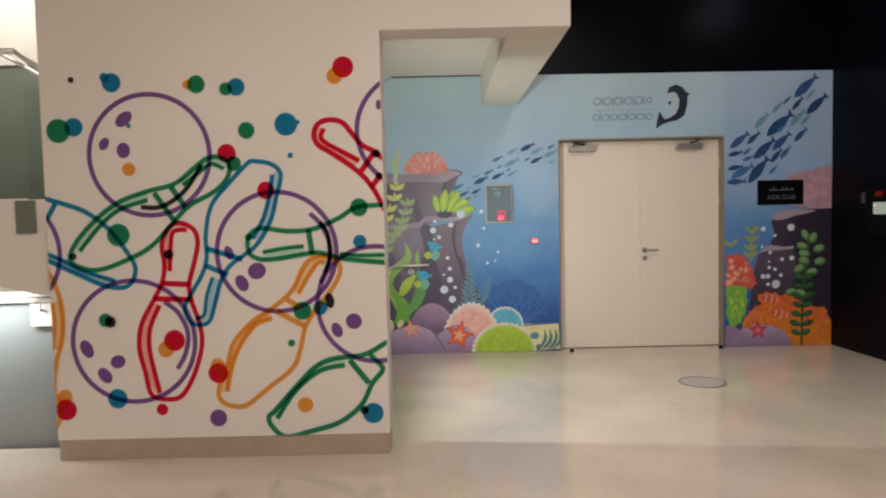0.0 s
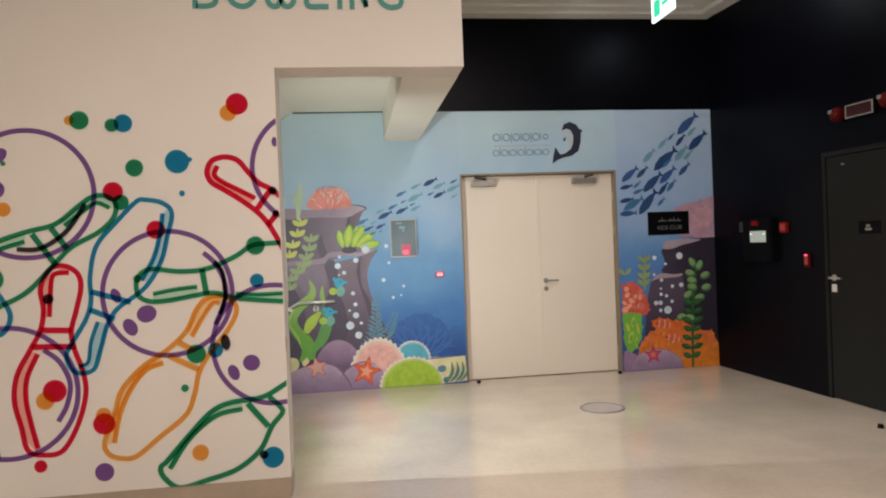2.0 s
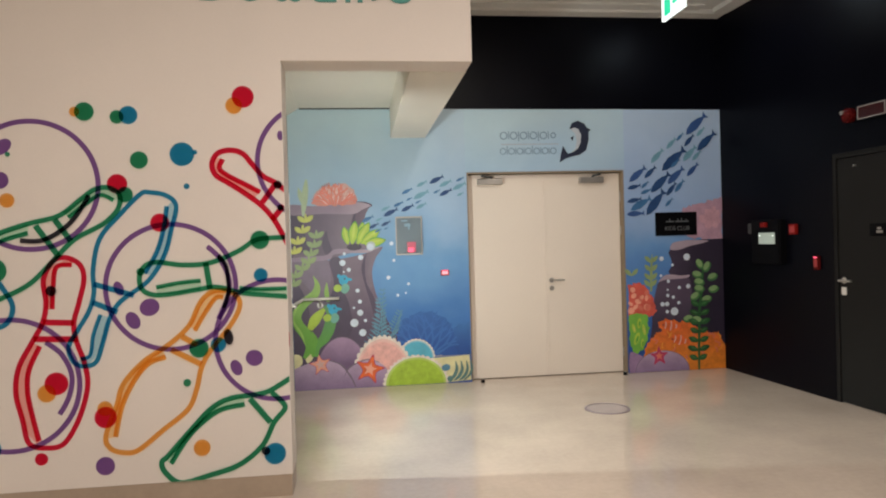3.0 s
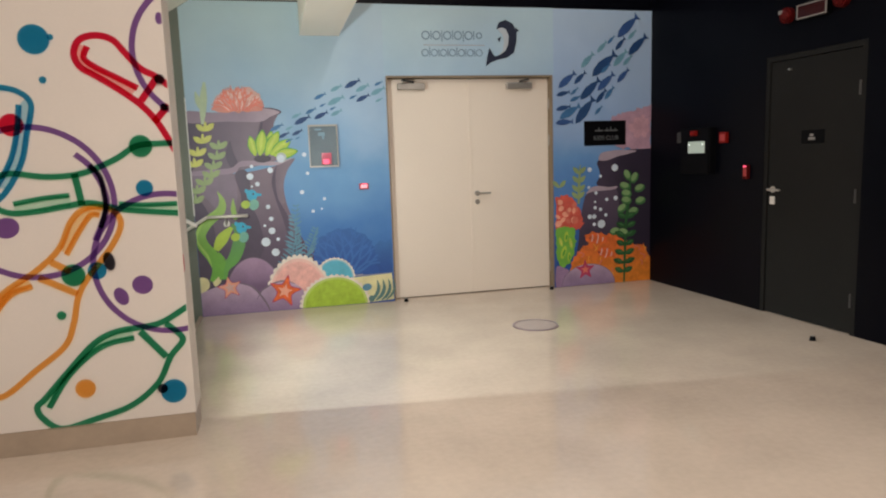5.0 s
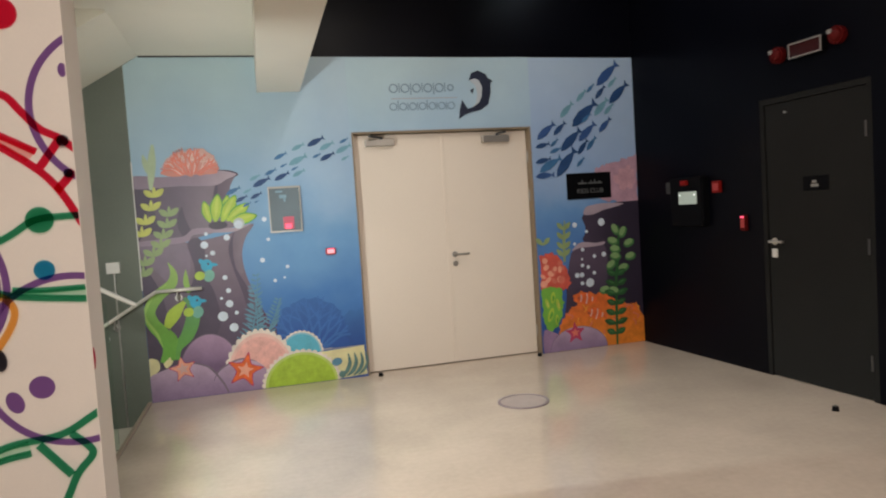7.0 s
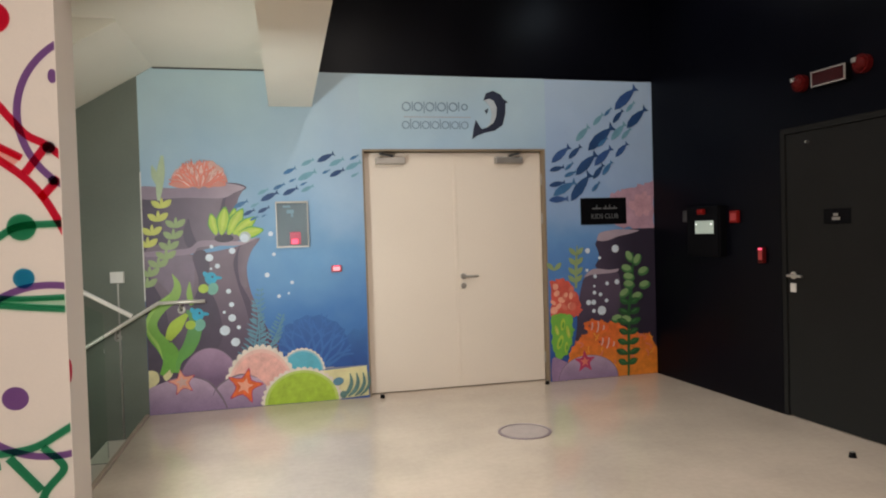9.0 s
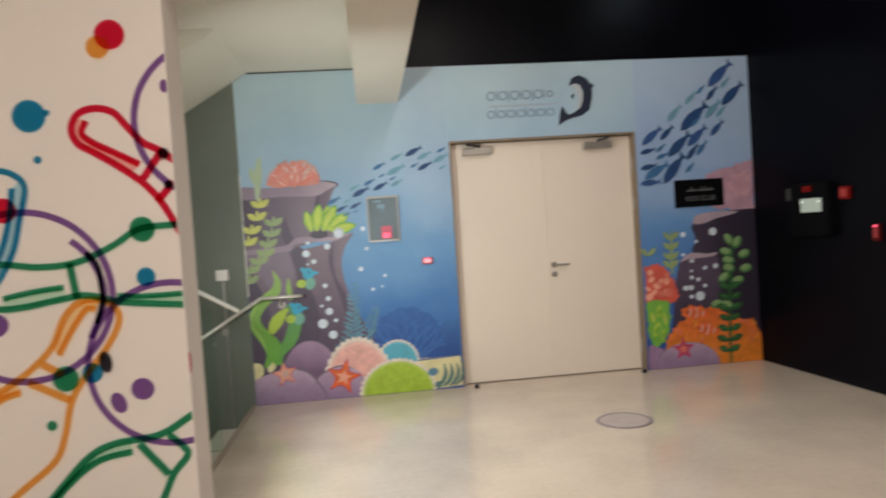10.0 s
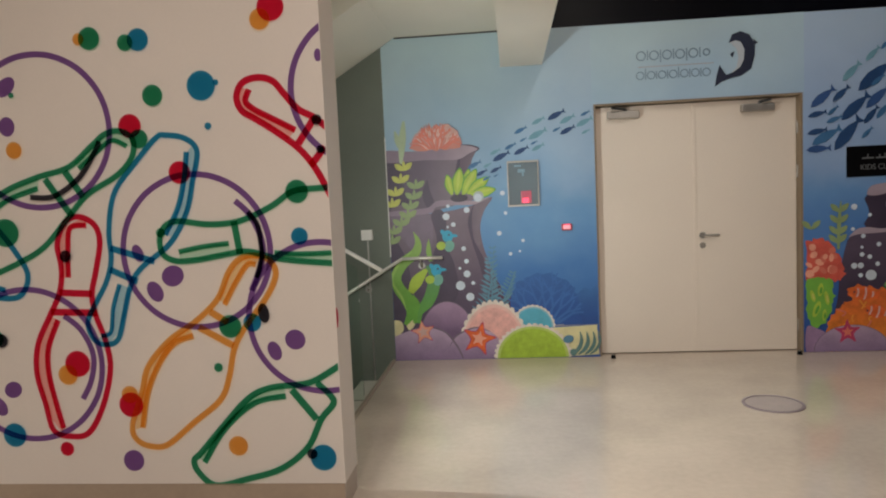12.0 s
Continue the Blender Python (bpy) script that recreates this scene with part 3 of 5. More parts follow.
# recessed fire cabinet and call point on the mural
cab = thing("fire_cabinet", (-0.6, NORTH, 1.5), "small glazed metal cabinet set on the mural wall", "cabinet")
X0, X1, Z0, Z1 = -0.735, -0.47, 1.31, 1.695
part("frame", boxes((X0, NORTH - 0.03, Z0, X0 + 0.010, NORTH, Z1), (X1 - 0.010, NORTH - 0.03, Z0, X1, NORTH, Z1), (X0 + 0.010, NORTH - 0.03, Z0, X1 - 0.010, NORTH, Z0 + 0.014), (X0 + 0.010, NORTH - 0.03, Z1 - 0.014, X1 - 0.010, NORTH, Z1)), DULL_STEEL, cab)
part("back", boxes((X0 + 0.010, NORTH - 0.008, Z0 + 0.014, X1 - 0.010, NORTH - 0.002, Z1 - 0.014)), material("cabinet_grey", (0.16, 0.18, 0.22), 0.25), cab)
part("label_mark", boxes((X0 + 0.06, NORTH - 0.0225, Z1 - 0.05, X0 + 0.12, NORTH - 0.021, Z1 - 0.035), (X0 + 0.09, NORTH - 0.0225, Z1 - 0.10, X0 + 0.15, NORTH - 0.021, Z1 - 0.07), (X0 + 0.125, NORTH - 0.0225, Z1 - 0.13, X0 + 0.14, NORTH - 0.021, Z1 - 0.10)), LOGO_LINE, cab)
part("alarm_body", rounded(boxes((X0 + 0.11, NORTH - 0.020, Z0 + 0.025, X0 + 0.20, NORTH - 0.008, Z0 + 0.13)), 0.005), material("pink_red_plastic", (0.55, 0.10, 0.16), 0.3), cab, "pinkish red device behind the glass")
part("indicator", boxes((X0 + 0.125, NORTH - 0.0215, Z0 + 0.03, X0 + 0.175, NORTH - 0.020, Z0 + 0.07)), RED_LED, cab)
pane = part("glass_front", boxes((X0 + 0.010, NORTH - 0.026, Z0 + 0.014, X1 - 0.010, NORTH - 0.023, Z1 - 0.014)), GLASS, cab)
pane.visible_shadow = False


def call_point(name, label, m, w, h, mats, glow=True):
    """A small box facing its own -y, set by the pose m."""
    ob = new(name)
    tagged(ob, label, "alarm device")
    body = part("body", rounded(boxes((-w / 2, -0.03, -h / 2, w / 2, 0, h / 2)), 0.006), mats[0], ob)
    part("face", rounded(boxes((-w * 0.36, -0.034, -h * 0.30, w * 0.36, -0.03, h * 0.30)), 0.002, 1), mats[1], ob)
    if glow:
        part("indicator", boxes((-w * 0.3, -0.036, h * 0.34, w * 0.3, -0.03, h * 0.44)), RED_LED, ob)
    ob.matrix_world = m
    return ob


call_point("call_point", "small red and white call point on the mural", pose(-0.25, NORTH, 1.12), 0.085, 0.055, (material("bright_red_plastic", (0.5, 0.05, 0.06), 0.4), material("lit_call_face", (0.8, 0.4, 0.45), 0.3, glow=((1.0, 0.45, 0.55), 0.55), bump=0)))
SIDE = -90 + math.degrees(LEAN)


def east(y, z, off=0.0):
    """The pose of a thing on the black wall, facing into the hall; y and z as they would lie on the plane x = EAST."""
    s = (3.445 + 0.06 * 5.773) / (3.445 + 0.06 * (y - 1.227))
    yy, zz = 1.227 + s * (y - 1.227), 1.428 + s * (z - 1.428)
    return pose(EAST + 0.06 * (NORTH - yy) - off, yy, zz, 0, 0, SIDE)


call_point("call_point", "red manual call point on the black wall", east(5.80, 1.455), 0.09, 0.095, (BRIGHT_RED, PINK_RED), False)
call_point("call_point", "small red sounder above the control panel", east(6.135, 1.505, 0.068), 0.075, 0.045, (BRIGHT_RED, BRIGHT_RED), False)
call_point("release_switch", "narrow switch with a glowing red line", east(5.50, 1.165), 0.055, 0.12, (RED_PLASTIC, PINK_RED))
call_point("card_reader", "narrow grey card reader on the black wall", east(6.45, 1.475), 0.06, 0.10, (GREY_PLASTIC, GREY_PLASTIC), False)

panel = new("control_panel")
tagged(panel, "black wall control panel with a pale lit display", "control panel")
part("body", rounded(boxes((-0.20, -0.07, -0.21, 0.20, 0, 0.21)), 0.01), BLACK_PLASTIC, panel)
part("display", rounded(boxes((-0.083, -0.075, -0.020, 0.150, -0.07, 0.088)), 0.003, 1), SCREEN, panel, "pale grey-green lit display")
for kx in (-0.065, 0.125):
    part("key_light", boxes((kx - 0.007, -0.078, 0.055, kx + 0.007, -0.075, 0.064)), SIGN_WHITE, panel)
part("side_flap", boxes((0.202, -0.06, -0.20, 0.215, 0, 0.20)), BLACK_PLASTIC, panel)
panel.matrix_world = east(6.15, 1.345)


def beacon(y, z):
    ob = new("alarm_beacon")
    tagged(ob, "round red alarm beacon high on the black wall", "alarm beacon", "alarm beacons")
    bm = bmesh.new()
    rod(bm, (0, 0, 0), (0, -0.04, 0), 0.058, 32)
    part("base", bm, RED_PLASTIC, ob)
    bm = bmesh.new()
    bmesh.ops.create_uvsphere(bm, u_segments=24, v_segments=12, radius=0.046, matrix=Matrix.LocRotScale((0, -0.04, 0), None, (1, 0.75, 1)))
    for f in bm.faces:
        f.smooth = True
    part("dome", bm, RED_PLASTIC, ob)
    part("lens", rounded(boxes((-0.036, -0.076, 0.008, -0.002, -0.06, 0.038)), 0.005), DIM_WHITE, ob)
    ob.matrix_world = east(y, z)


beacon(5.09, 2.325)
beacon(4.59, 2.335)
warn = new("warning_light_box")
tagged(warn, "dark red warning light box with a pale frame", "warning light")
WX, WZ = 0.135, 0.052
part("housing", rounded(boxes((-WX, -0.05, -WZ, WX, 0, WZ)), 0.008), BLACK_PLASTIC, warn)
part("frame", boxes((-WX, -0.056, -WZ, -WX + 0.011, -0.05, WZ), (WX - 0.011, -0.056, -WZ, WX, -0.05, WZ), (-WX + 0.011, -0.056, -WZ, WX - 0.011, -0.05, -WZ + 0.01), (-WX + 0.011, -0.056, WZ - 0.01, WX - 0.011, -0.05, WZ)), DIM_WHITE, warn)
part("window", boxes((-WX + 0.011, -0.053, -WZ + 0.01, WX - 0.011, -0.05, WZ - 0.01)), material("dark_red_window", (0.035, 0.003, 0.004), 0.25, bump=0), warn)
warn.matrix_world = east(4.825, 2.315)

box_sw = new("wall_socket_box")
tagged(box_sw, "small white box on the stair wall with a thin conduit", "socket box")
part("body", rounded(boxes((-0.05, -0.04, -0.045, 0.05, 0, 0.045)), 0.005), WHITE_PLASTIC, box_sw)
part("conduit", boxes((-0.006, -0.012, -1.29, 0.006, 0, -0.045)), DULL_STEEL, box_sw)
box_sw.matrix_world = pose(-1.965, NORTH, 1.12)

exit_sign = thing("exit_sign", (1.76, 6.0, 3.5), "hanging lit green and white exit sign", "exit sign")
part("face", rounded(boxes((1.745, 5.78, 3.41, 1.775, 6.20, 3.62)), 0.004), SIGN_WHITE, exit_sign)
part("arrow", boxes((1.742, 5.82, 3.50, 1.745, 5.98, 3.535), (1.742, 6.02, 3.44, 1.745, 6.14, 3.59)), SIGN_GREEN, exit_sign)
part("housing", rounded(boxes((1.735, 5.77, 3.62, 1.785, 6.21, 3.66)), 0.004), WHITE_PLASTIC, exit_sign)
for ry in (5.85, 6.13):
    part("hanger", rod(bmesh.new(), (1.76, ry, 3.66), (1.76, ry, HIGH), 0.005), DULL_STEEL, exit_sign)

for (lx, ly) in DOWNLIGHTS + [(2.1, 5.8)]:
    lamp = thing("downlight", (lx, ly, HIGH), "round recessed ceiling downlight, unseen, assumed to light the hall", "downlight", "downlights")
    bm = bmesh.new()
    rod(bm, (lx, ly, HIGH), (lx, ly, HIGH - 0.006), 0.11, 32)
    part("trim_ring", bm, WHITE_PLASTIC, lamp)
    bm = bmesh.new()
    rod(bm, (lx, ly, HIGH - 0.006), (lx, ly, HIGH - 0.010), 0.08, 32)
    part("lens", bm, COOL_FACE if lx > 2 else LAMP_FACE, lamp)

lamp = thing("unseen_wall_lamp", (-1.68, BACK, 1.34), "small white fill light added out of sight behind the bowling wall", "wall lamp")
part("base", rounded(boxes((-1.74, BACK, 1.26, -1.62, BACK + 0.02, 1.44)), 0.006), WHITE_PLASTIC, lamp)
part("shade", rounded(boxes((-1.75, BACK + 0.02, 1.28, -1.61, BACK + 0.06, 1.31)), 0.006), WHITE_PLASTIC, lamp)
part("diffuser", rounded(boxes((-1.735, BACK + 0.02, 1.31, -1.625, BACK + 0.05, 1.33)), 0.004, 1), SIGN_WHITE, lamp)

lamp = thing("unseen_wall_lamp", (-7.0, 5.0, 2.91), "round white wall lamp over the stair landing, switched on", "wall lamp")
part("base", rounded(boxes((-7.0, 4.82, 2.73, -6.97, 5.18, 3.09)), 0.008), WHITE_PLASTIC, lamp)
part("diffuser", rod(bmesh.new(), (-6.97, 5.0, 2.91), (-6.93, 5.0, 2.91), 0.08, 32), SIGN_WHITE, lamp)

# ---- painted graphics ----


def spline(points, closed=False, steps=7):
    """Points of a smooth curve through the given ones."""
    n, done = len(points), []
    if n < 3:
        return list(points)
    for i in range(n if closed else n - 1):
        p = [Vector(points[k % n] if closed else points[min(max(k, 0), n - 1)]) for k in (i - 1, i, i + 1, i + 2)]
        for s in range(steps):
            t = s / steps
            done.append(tuple(0.5 * ((2 * p[1]) + (p[2] - p[0]) * t + (2 * p[0] - 5 * p[1] + 4 * p[2] - p[3]) * t * t + (3 * p[1] - p[0] - 3 * p[2] + p[3]) * t ** 3)))
    if not closed:
        done.append(tuple(points[-1]))
    return done


class Board:
    """A wall face on which flat coats of paint are laid, each a hair over the last."""

    def __init__(self, parent, y, x0, x1, z0, step, levels=()):
        self.levels = list(levels)
        self.parent, self.y, self.x0, self.x1, self.z0, self.step, self.coats = parent, y, x0, x1, z0, step, 0

    def lay(self, name, bm, mat):
        for co, no in (((self.x0, 0, 0), (-1, 0, 0)), ((self.x1, 0, 0), (1, 0, 0)), ((0, 0, self.z0), (0, 0, -1))):
            bmesh.ops.bisect_plane(bm, geom=list(bm.verts) + list(bm.edges) + list(bm.faces), plane_co=co, plane_no=no, clear_outer=True)
        self.coats += 1
        level = self.coats
        if self.levels:
            level = max(0, self.levels.index(mat) - 3) * 4 + (3 if name == "paint_dot" else 2 if name == "pin_stripe" else 1 if "outline" in name else 0)
        bmesh.ops.translate(bm, verts=list(bm.verts), vec=(0, self.y - 0.001 - self.step * level, 0))
        if not bm.faces:
            bm.free()
            return None
        return part(name, bm, mat, self.parent)


def flat(outline):
    bm = bmesh.new()
    bm.faces.new([bm.verts.new((x, 0, z)) for x, z in outline])
    bmesh.ops.recalc_face_normals(bm, faces=list(bm.faces))
    if bm.faces[0].normal.y > 0:
        bmesh.ops.reverse_faces(bm, faces=list(bm.faces))
    bmesh.ops.triangulate(bm, faces=list(bm.faces))
    return bm


def stroke(name, mat, width, points, closed=False):
    line = spline(points, closed)
    n = len(line)
    width *= 1.06 if BOARD.levels else 1.0
    bm = bmesh.new()
    pairs = []
    for i, (x, z) in enumerate(line):
        a = line[(i - 1) % n] if closed or i else line[0]
        b = line[(i + 1) % n] if closed or i < n - 1 else line[-1]
        d = Vector((b[0] - a[0], b[1] - a[1])).normalized() * width / 2
        pairs.append((bm.verts.new((x - d.y, 0, z + d.x)), bm.verts.new((x + d.y, 0, z - d.x))))
    for i in range(n if closed else n - 1):
        p, q = pairs[i], pairs[(i + 1) % n]
        bm.faces.new((p[0], p[1], q[1], q[0]))
    return BOARD.lay(name, bm, mat)


def ring(name, mat, x, z, r):
    return stroke(name, mat, 0.026, [(x + r * math.cos(k * math.tau / 14), z + r * math.sin(k * math.tau / 14)) for k in range(14)], closed=True)


def dot(name, mat, x, z, r, rz=None, turn=0):
    rz, c, s = rz or r, math.cos(math.radians(turn)), math.sin(math.radians(turn))
    pts = [(r * math.cos(k * math.tau / 28), rz * math.sin(k * math.tau / 28)) for k in range(28)]
    return BOARD.lay(name, flat([(x + c * u - s * v, z + s * u + c * v) for u, v in pts]), mat)


def blob(name, mat, points, smooth=True):
    made = BOARD.lay(name, flat(spline(points, True, 5) if smooth else points), mat)
    return made


def dome(name, mat, x, z, rx, rz, scallops=0):
    n = scallops * 4 if scallops else 40
    def arch(k, grow):
        a = math.pi * k / n
        lump = 1 + (0.06 * abs(math.sin(a * scallops)) if scallops else 0) + grow
        return (x + rx * lump * math.cos(a), z + rz * lump * math.sin(a))
    if scallops:
        BOARD.lay("coral_edge", flat([arch(k, 0.0) for k in range(n + 1)]), PALE_EDGE)
        for size, coat in ((0.955, PALER[mat.name]), (0.88, mat)):
            made = BOARD.lay(name, flat([(x + rx * size * math.cos(math.pi * k / 40), z + rz * size * math.sin(math.pi * k / 40)) for k in range(41)]), coat)
        return made
    BOARD.lay("sponge_edge", flat([arch(k, 0.018) for k in range(n + 1)]), ROCK)
    return BOARD.lay(name, flat([arch(k, 0) for k in range(n + 1)]), mat)


def star(mat, x, z, r, turn):
    def points(k):
        out = []
        for i in range(10):
            a = math.radians(turn + 36 * i)
            q = r * (k if i % 2 == 0 else 0.47 * k)
            out.append((x + q * math.cos(a), z + q * math.sin(a)))
        return spline(out, True, 3)
    BOARD.lay("starfish_edge", flat(points(1.12)), CRIMSON)
    made = BOARD.lay("starfish", flat(points(1.0)), mat)
    BOARD.lay("starfish_shine", flat(points(0.5)), SALMON if mat is FIRE else SALMON_PALE if mat is SALMON else CORAL_RED)
    return made


def leaf(mat, a, b, width):
    d = Vector((b[0] - a[0], b[1] - a[1]))
    w = Vector((-d.y, d.x)).normalized() * width / 2
    A = Vector(a)
    side = [(0.25, 0.7), (0.55, 1.0), (0.85, 0.6)]
    pts = [A] + [A + d * t + w * k for t, k in side] + [A + d] + [A + d * t - w * k for t, k in reversed(side)]
    if mat is KELP_LIGHT:
        far = A + d * 1.06
        edge = [A] + [A + d * t + w * k * 1.3 for t, k in side] + [far] + [A + d * t - w * k * 1.3 for t, k in reversed(side)]
        BOARD.lay("leaf_edge", flat(spline([tuple(p) for p in edge], True, 3)), KELP)
    return BOARD.lay("leaf", flat(spline([tuple(p) for p in pts], True, 3)), mat)


def fish(mat, x, z, length, turn):
    c, s = math.cos(math.radians(turn)), math.sin(math.radians(turn))
    shape = [(-0.5, -0.02), (-0.34, 0.10), (-0.08, 0.155), (0.18, 0.11), (0.36, 0.035), (0.50, 0.16), (0.47, 0.0), (0.50, -0.14), (0.36, -0.035), (0.15, -0.11), (-0.1, -0.15), (-0.36, -0.10)]
    return BOARD.lay("fish", flat([(x + length * 1.08 * (c * u - s * v), z + length * 1.08 * (s * u + c * v)) for u, v in shape]), mat)


def coral_fan(name, mat, x, z, rx, rz, width, roots, seed):
    """A bushy fan of forking branches inside a half ellipse, one flat mesh."""
    rng = random.Random(seed)
    bm = bmesh.new()

    def grow(px, pz, heading, length, w, depth):
        bend = rng.uniform(-0.25, 0.25)
        mid = (px + 0.5 * length * math.cos(heading), pz + 0.5 * length * math.sin(heading))
        tip = (mid[0] + 0.5 * length * math.cos(heading + bend), mid[1] + 0.5 * length * math.sin(heading + bend))
        line = [(px, pz), mid, tip]
        pairs, over = [], -0.000012 * len(bm.faces)
        for i, (u, v) in enumerate(line):
            d = Vector((line[min(i + 1, 2)][0] - line[max(i - 1, 0)][0], line[min(i + 1, 2)][1] - line[max(i - 1, 0)][1])).normalized() * w * (1 - 0.15 * i) / 2
            pairs.append((bm.verts.new((u - d.y, over, v + d.x)), bm.verts.new((u + d.y, over, v - d.x))))
        for p, q in zip(pairs, pairs[1:]):
            bm.faces.new((p[0], p[1], q[1], q[0]))
        if depth and ((tip[0] - x) / rx) ** 2 + ((tip[1] - z) / rz) ** 2 < 0.85:
            for side in (-1, 1):
                grow(*tip, heading + bend + side * rng.uniform(0.18, 0.5), length * rng.uniform(0.68, 0.9), w * 0.8, depth - 1)

    for k in range(roots):
        f = k / (roots - 1) - 0.5
        grow(x + f * rx * 0.7, z, math.radians(90 - f * 120), rz * 0.34, width, 3)
    return BOARD.lay(name, bm, mat)


def shaded(name, low, high, z0, z1, vary=0.12, scale=9.0, axis="Z"):
    """A printed colour running from one tone to another up (or along) the wall, as an airbrush leaves it."""
    m = painted(name, high, vary, scale)
    n, links = m.node_tree.nodes, m.node_tree.links
    where, split, span = n.new("ShaderNodeTexCoord"), n.new("ShaderNodeSeparateXYZ"), n.new("ShaderNodeMapRange")
    links.new(where.outputs["Object"], split.inputs[0])
    span.interpolation_type = "SMOOTHSTEP"
    span.inputs["From Min"].default_value, span.inputs["From Max"].default_value = z0, z1
    links.new(split.outputs[axis], span.inputs["Value"])
    tone = n.new("ShaderNodeMix")
    tone.data_type = "RGBA"
    tone.inputs["A"].default_value, tone.inputs["B"].default_value = (*low, 1), (*high, 1)
    links.new(span.outputs["Result"], tone.inputs["Factor"])
    mix = next(k for k in n if k.bl_idname == "ShaderNodeMix" and k.blend_type == "MULTIPLY")
    links.new(tone.outputs["Result"], mix.inputs["A"])
    return m


def ribbon(name, mat, points, widths):
    """A waving band whose width swells and tapers along its length."""
    line, wide = spline(points, False, 8), spline([(w, 0) for w in widths], False, 8)
    bm, pairs = bmesh.new(), []
    for i, (x, z) in enumerate(line):
        a, b = line[max(i - 1, 0)], line[min(i + 1, len(line) - 1)]
        w = wide[min(round(i * (len(wide) - 1) / (len(line) - 1)), len(wide) - 1)][0]
        d = Vector((b[0] - a[0], b[1] - a[1])).normalized() * max(w, 0.002) / 2
        pairs.append((bm.verts.new((x - d.y, 0, z + d.x)), bm.verts.new((x + d.y, 0, z - d.x))))
    for p, q in zip(pairs, pairs[1:]):
        bm.faces.new((p[0], p[1], q[1], q[0]))
    return BOARD.lay(name, bm, mat)


def ragged(points, rough, seed, steps=5):
    """The points with small uneven bumps between them, for a torn or coral-like edge."""
    rng = random.Random(seed)
    out = []
    for p, q in zip(points, points[1:] + points[:1]):
        for k in range(steps):
            t = k / steps
            out.append((p[0] + (q[0] - p[0]) * t + rng.uniform(-rough, rough), p[1] + (q[1] - p[1]) * t + rng.uniform(-rough, rough)))
    return out


PALE_EDGE = painted("pale_coral_edge", (0.74, 0.66, 0.58))
PALER = {"pink_coral": painted("pink_pale", (0.78, 0.50, 0.44)), "lime_coral": painted("lime_pale", (0.46, 0.58, 0.14)), "teal_coral": painted("teal_pale", (0.25, 0.50, 0.60))}
bowling = thing("bowling_graphic", (-2.5, ART, 1.2), "translucent bowling balls, pins and dots printed on the wall", "wall graphic")
BOARD = Board(bowling, ART, -3.487, -1.518, 0.128, 0.0004, (RED_TINT, BLUE_TINT, GREEN_TINT, ORANGE_TINT, PURPLE, RED, BLUE, GREEN, ORANGE, INK))
# bowling balls
ring("ball_outline", PURPLE, -2.87, 1.80, 0.35)
ring("ball_outline", PURPLE, -3.01, 0.71, 0.36)
ring("ball_outline", PURPLE, -2.15, 1.22, 0.35)
ring("ball_outline", PURPLE, -1.33, 1.91, 0.33)
ring("ball_outline", PURPLE, -1.58, 0.90, 0.34)
ring("ball_outline", PURPLE, -3.77, 1.24, 0.35)
dot("finger_hole", PURPLE, -3.01, 2.01, 0.056, 0.036, 40)
dot("finger_hole", PURPLE, -3.13, 1.87, 0.039, 0.027, 60)
dot("finger_hole", PURPLE, -3.02, 1.83, 0.039, 0.045, 0)
dot("finger_hole", PURPLE, -3.29, 0.67, 0.036, 0.056, 25)
dot("finger_hole", PURPLE, -3.11, 0.59, 0.045, 0.039, 20)
dot("finger_hole", PURPLE, -3.19, 0.51, 0.036, 0.052, 38)
dot("finger_hole", PURPLE, -2.27, 1.11, 0.054, 0.048, 20)
dot("finger_hole", PURPLE, -2.36, 1.04, 0.036, 0.051, 28)
dot("finger_hole", PURPLE, -2.43, 1.22, 0.026, 0.042, 20)
dot("finger_hole", PURPLE, -1.71, 0.80, 0.048, 0.046, -20)
dot("finger_hole", PURPLE, -1.81, 0.75, 0.031, 0.046, 22)
dot("finger_hole", PURPLE, -1.53, 2.06, 0.016, 0.028, 0)
stroke("ball_highlight", PURPLE, 0.026, [(-1.95, 1.44), (-1.89, 1.38), (-1.84, 1.27), (-1.84, 1.17), (-1.90, 1.03)])
stroke("ball_highlight", INK, 0.022, [(-1.89, 1.39), (-1.85, 1.33), (-1.84, 1.25), (-1.84, 1.18), (-1.87, 1.09)])
stroke("ball_highlight", INK, 0.024, [(-2.93, 1.50), (-2.81, 1.50), (-2.68, 1.58), (-2.59, 1.70), (-2.57, 1.74)])
stroke("ball_highlight", PURPLE, 0.026, [(-2.82, 0.94), (-2.74, 0.87), (-2.69, 0.75), (-2.71, 0.63), (-2.76, 0.54)])
# red pins
stroke("pin_outline", RED, 0.026, [(-2.70, 1.40), (-2.63, 1.36), (-2.61, 1.28), (-2.64, 1.15), (-2.67, 1.04), (-2.66, 0.94), (-2.62, 0.81), (-2.61, 0.68), (-2.66, 0.51), (-2.74, 0.38), (-2.83, 0.36), (-2.92, 0.39), (-2.95, 0.52), (-2.98, 0.67), (-2.96, 0.81), (-2.89, 0.94), (-2.83, 1.05), (-2.81, 1.16), (-2.82, 1.28), (-2.77, 1.38)], closed=True)
blob("pin_tint", RED_TINT, [(-2.67, 1.36), (-2.71, 1.35), (-2.75, 1.35), (-2.76, 1.30), (-2.77, 1.25), (-2.77, 1.19), (-2.78, 1.12), (-2.82, 1.12), (-2.81, 1.18), (-2.82, 1.26), (-2.80, 1.31), (-2.78, 1.36), (-2.69, 1.39), (-2.67, 1.38)], smooth=False)
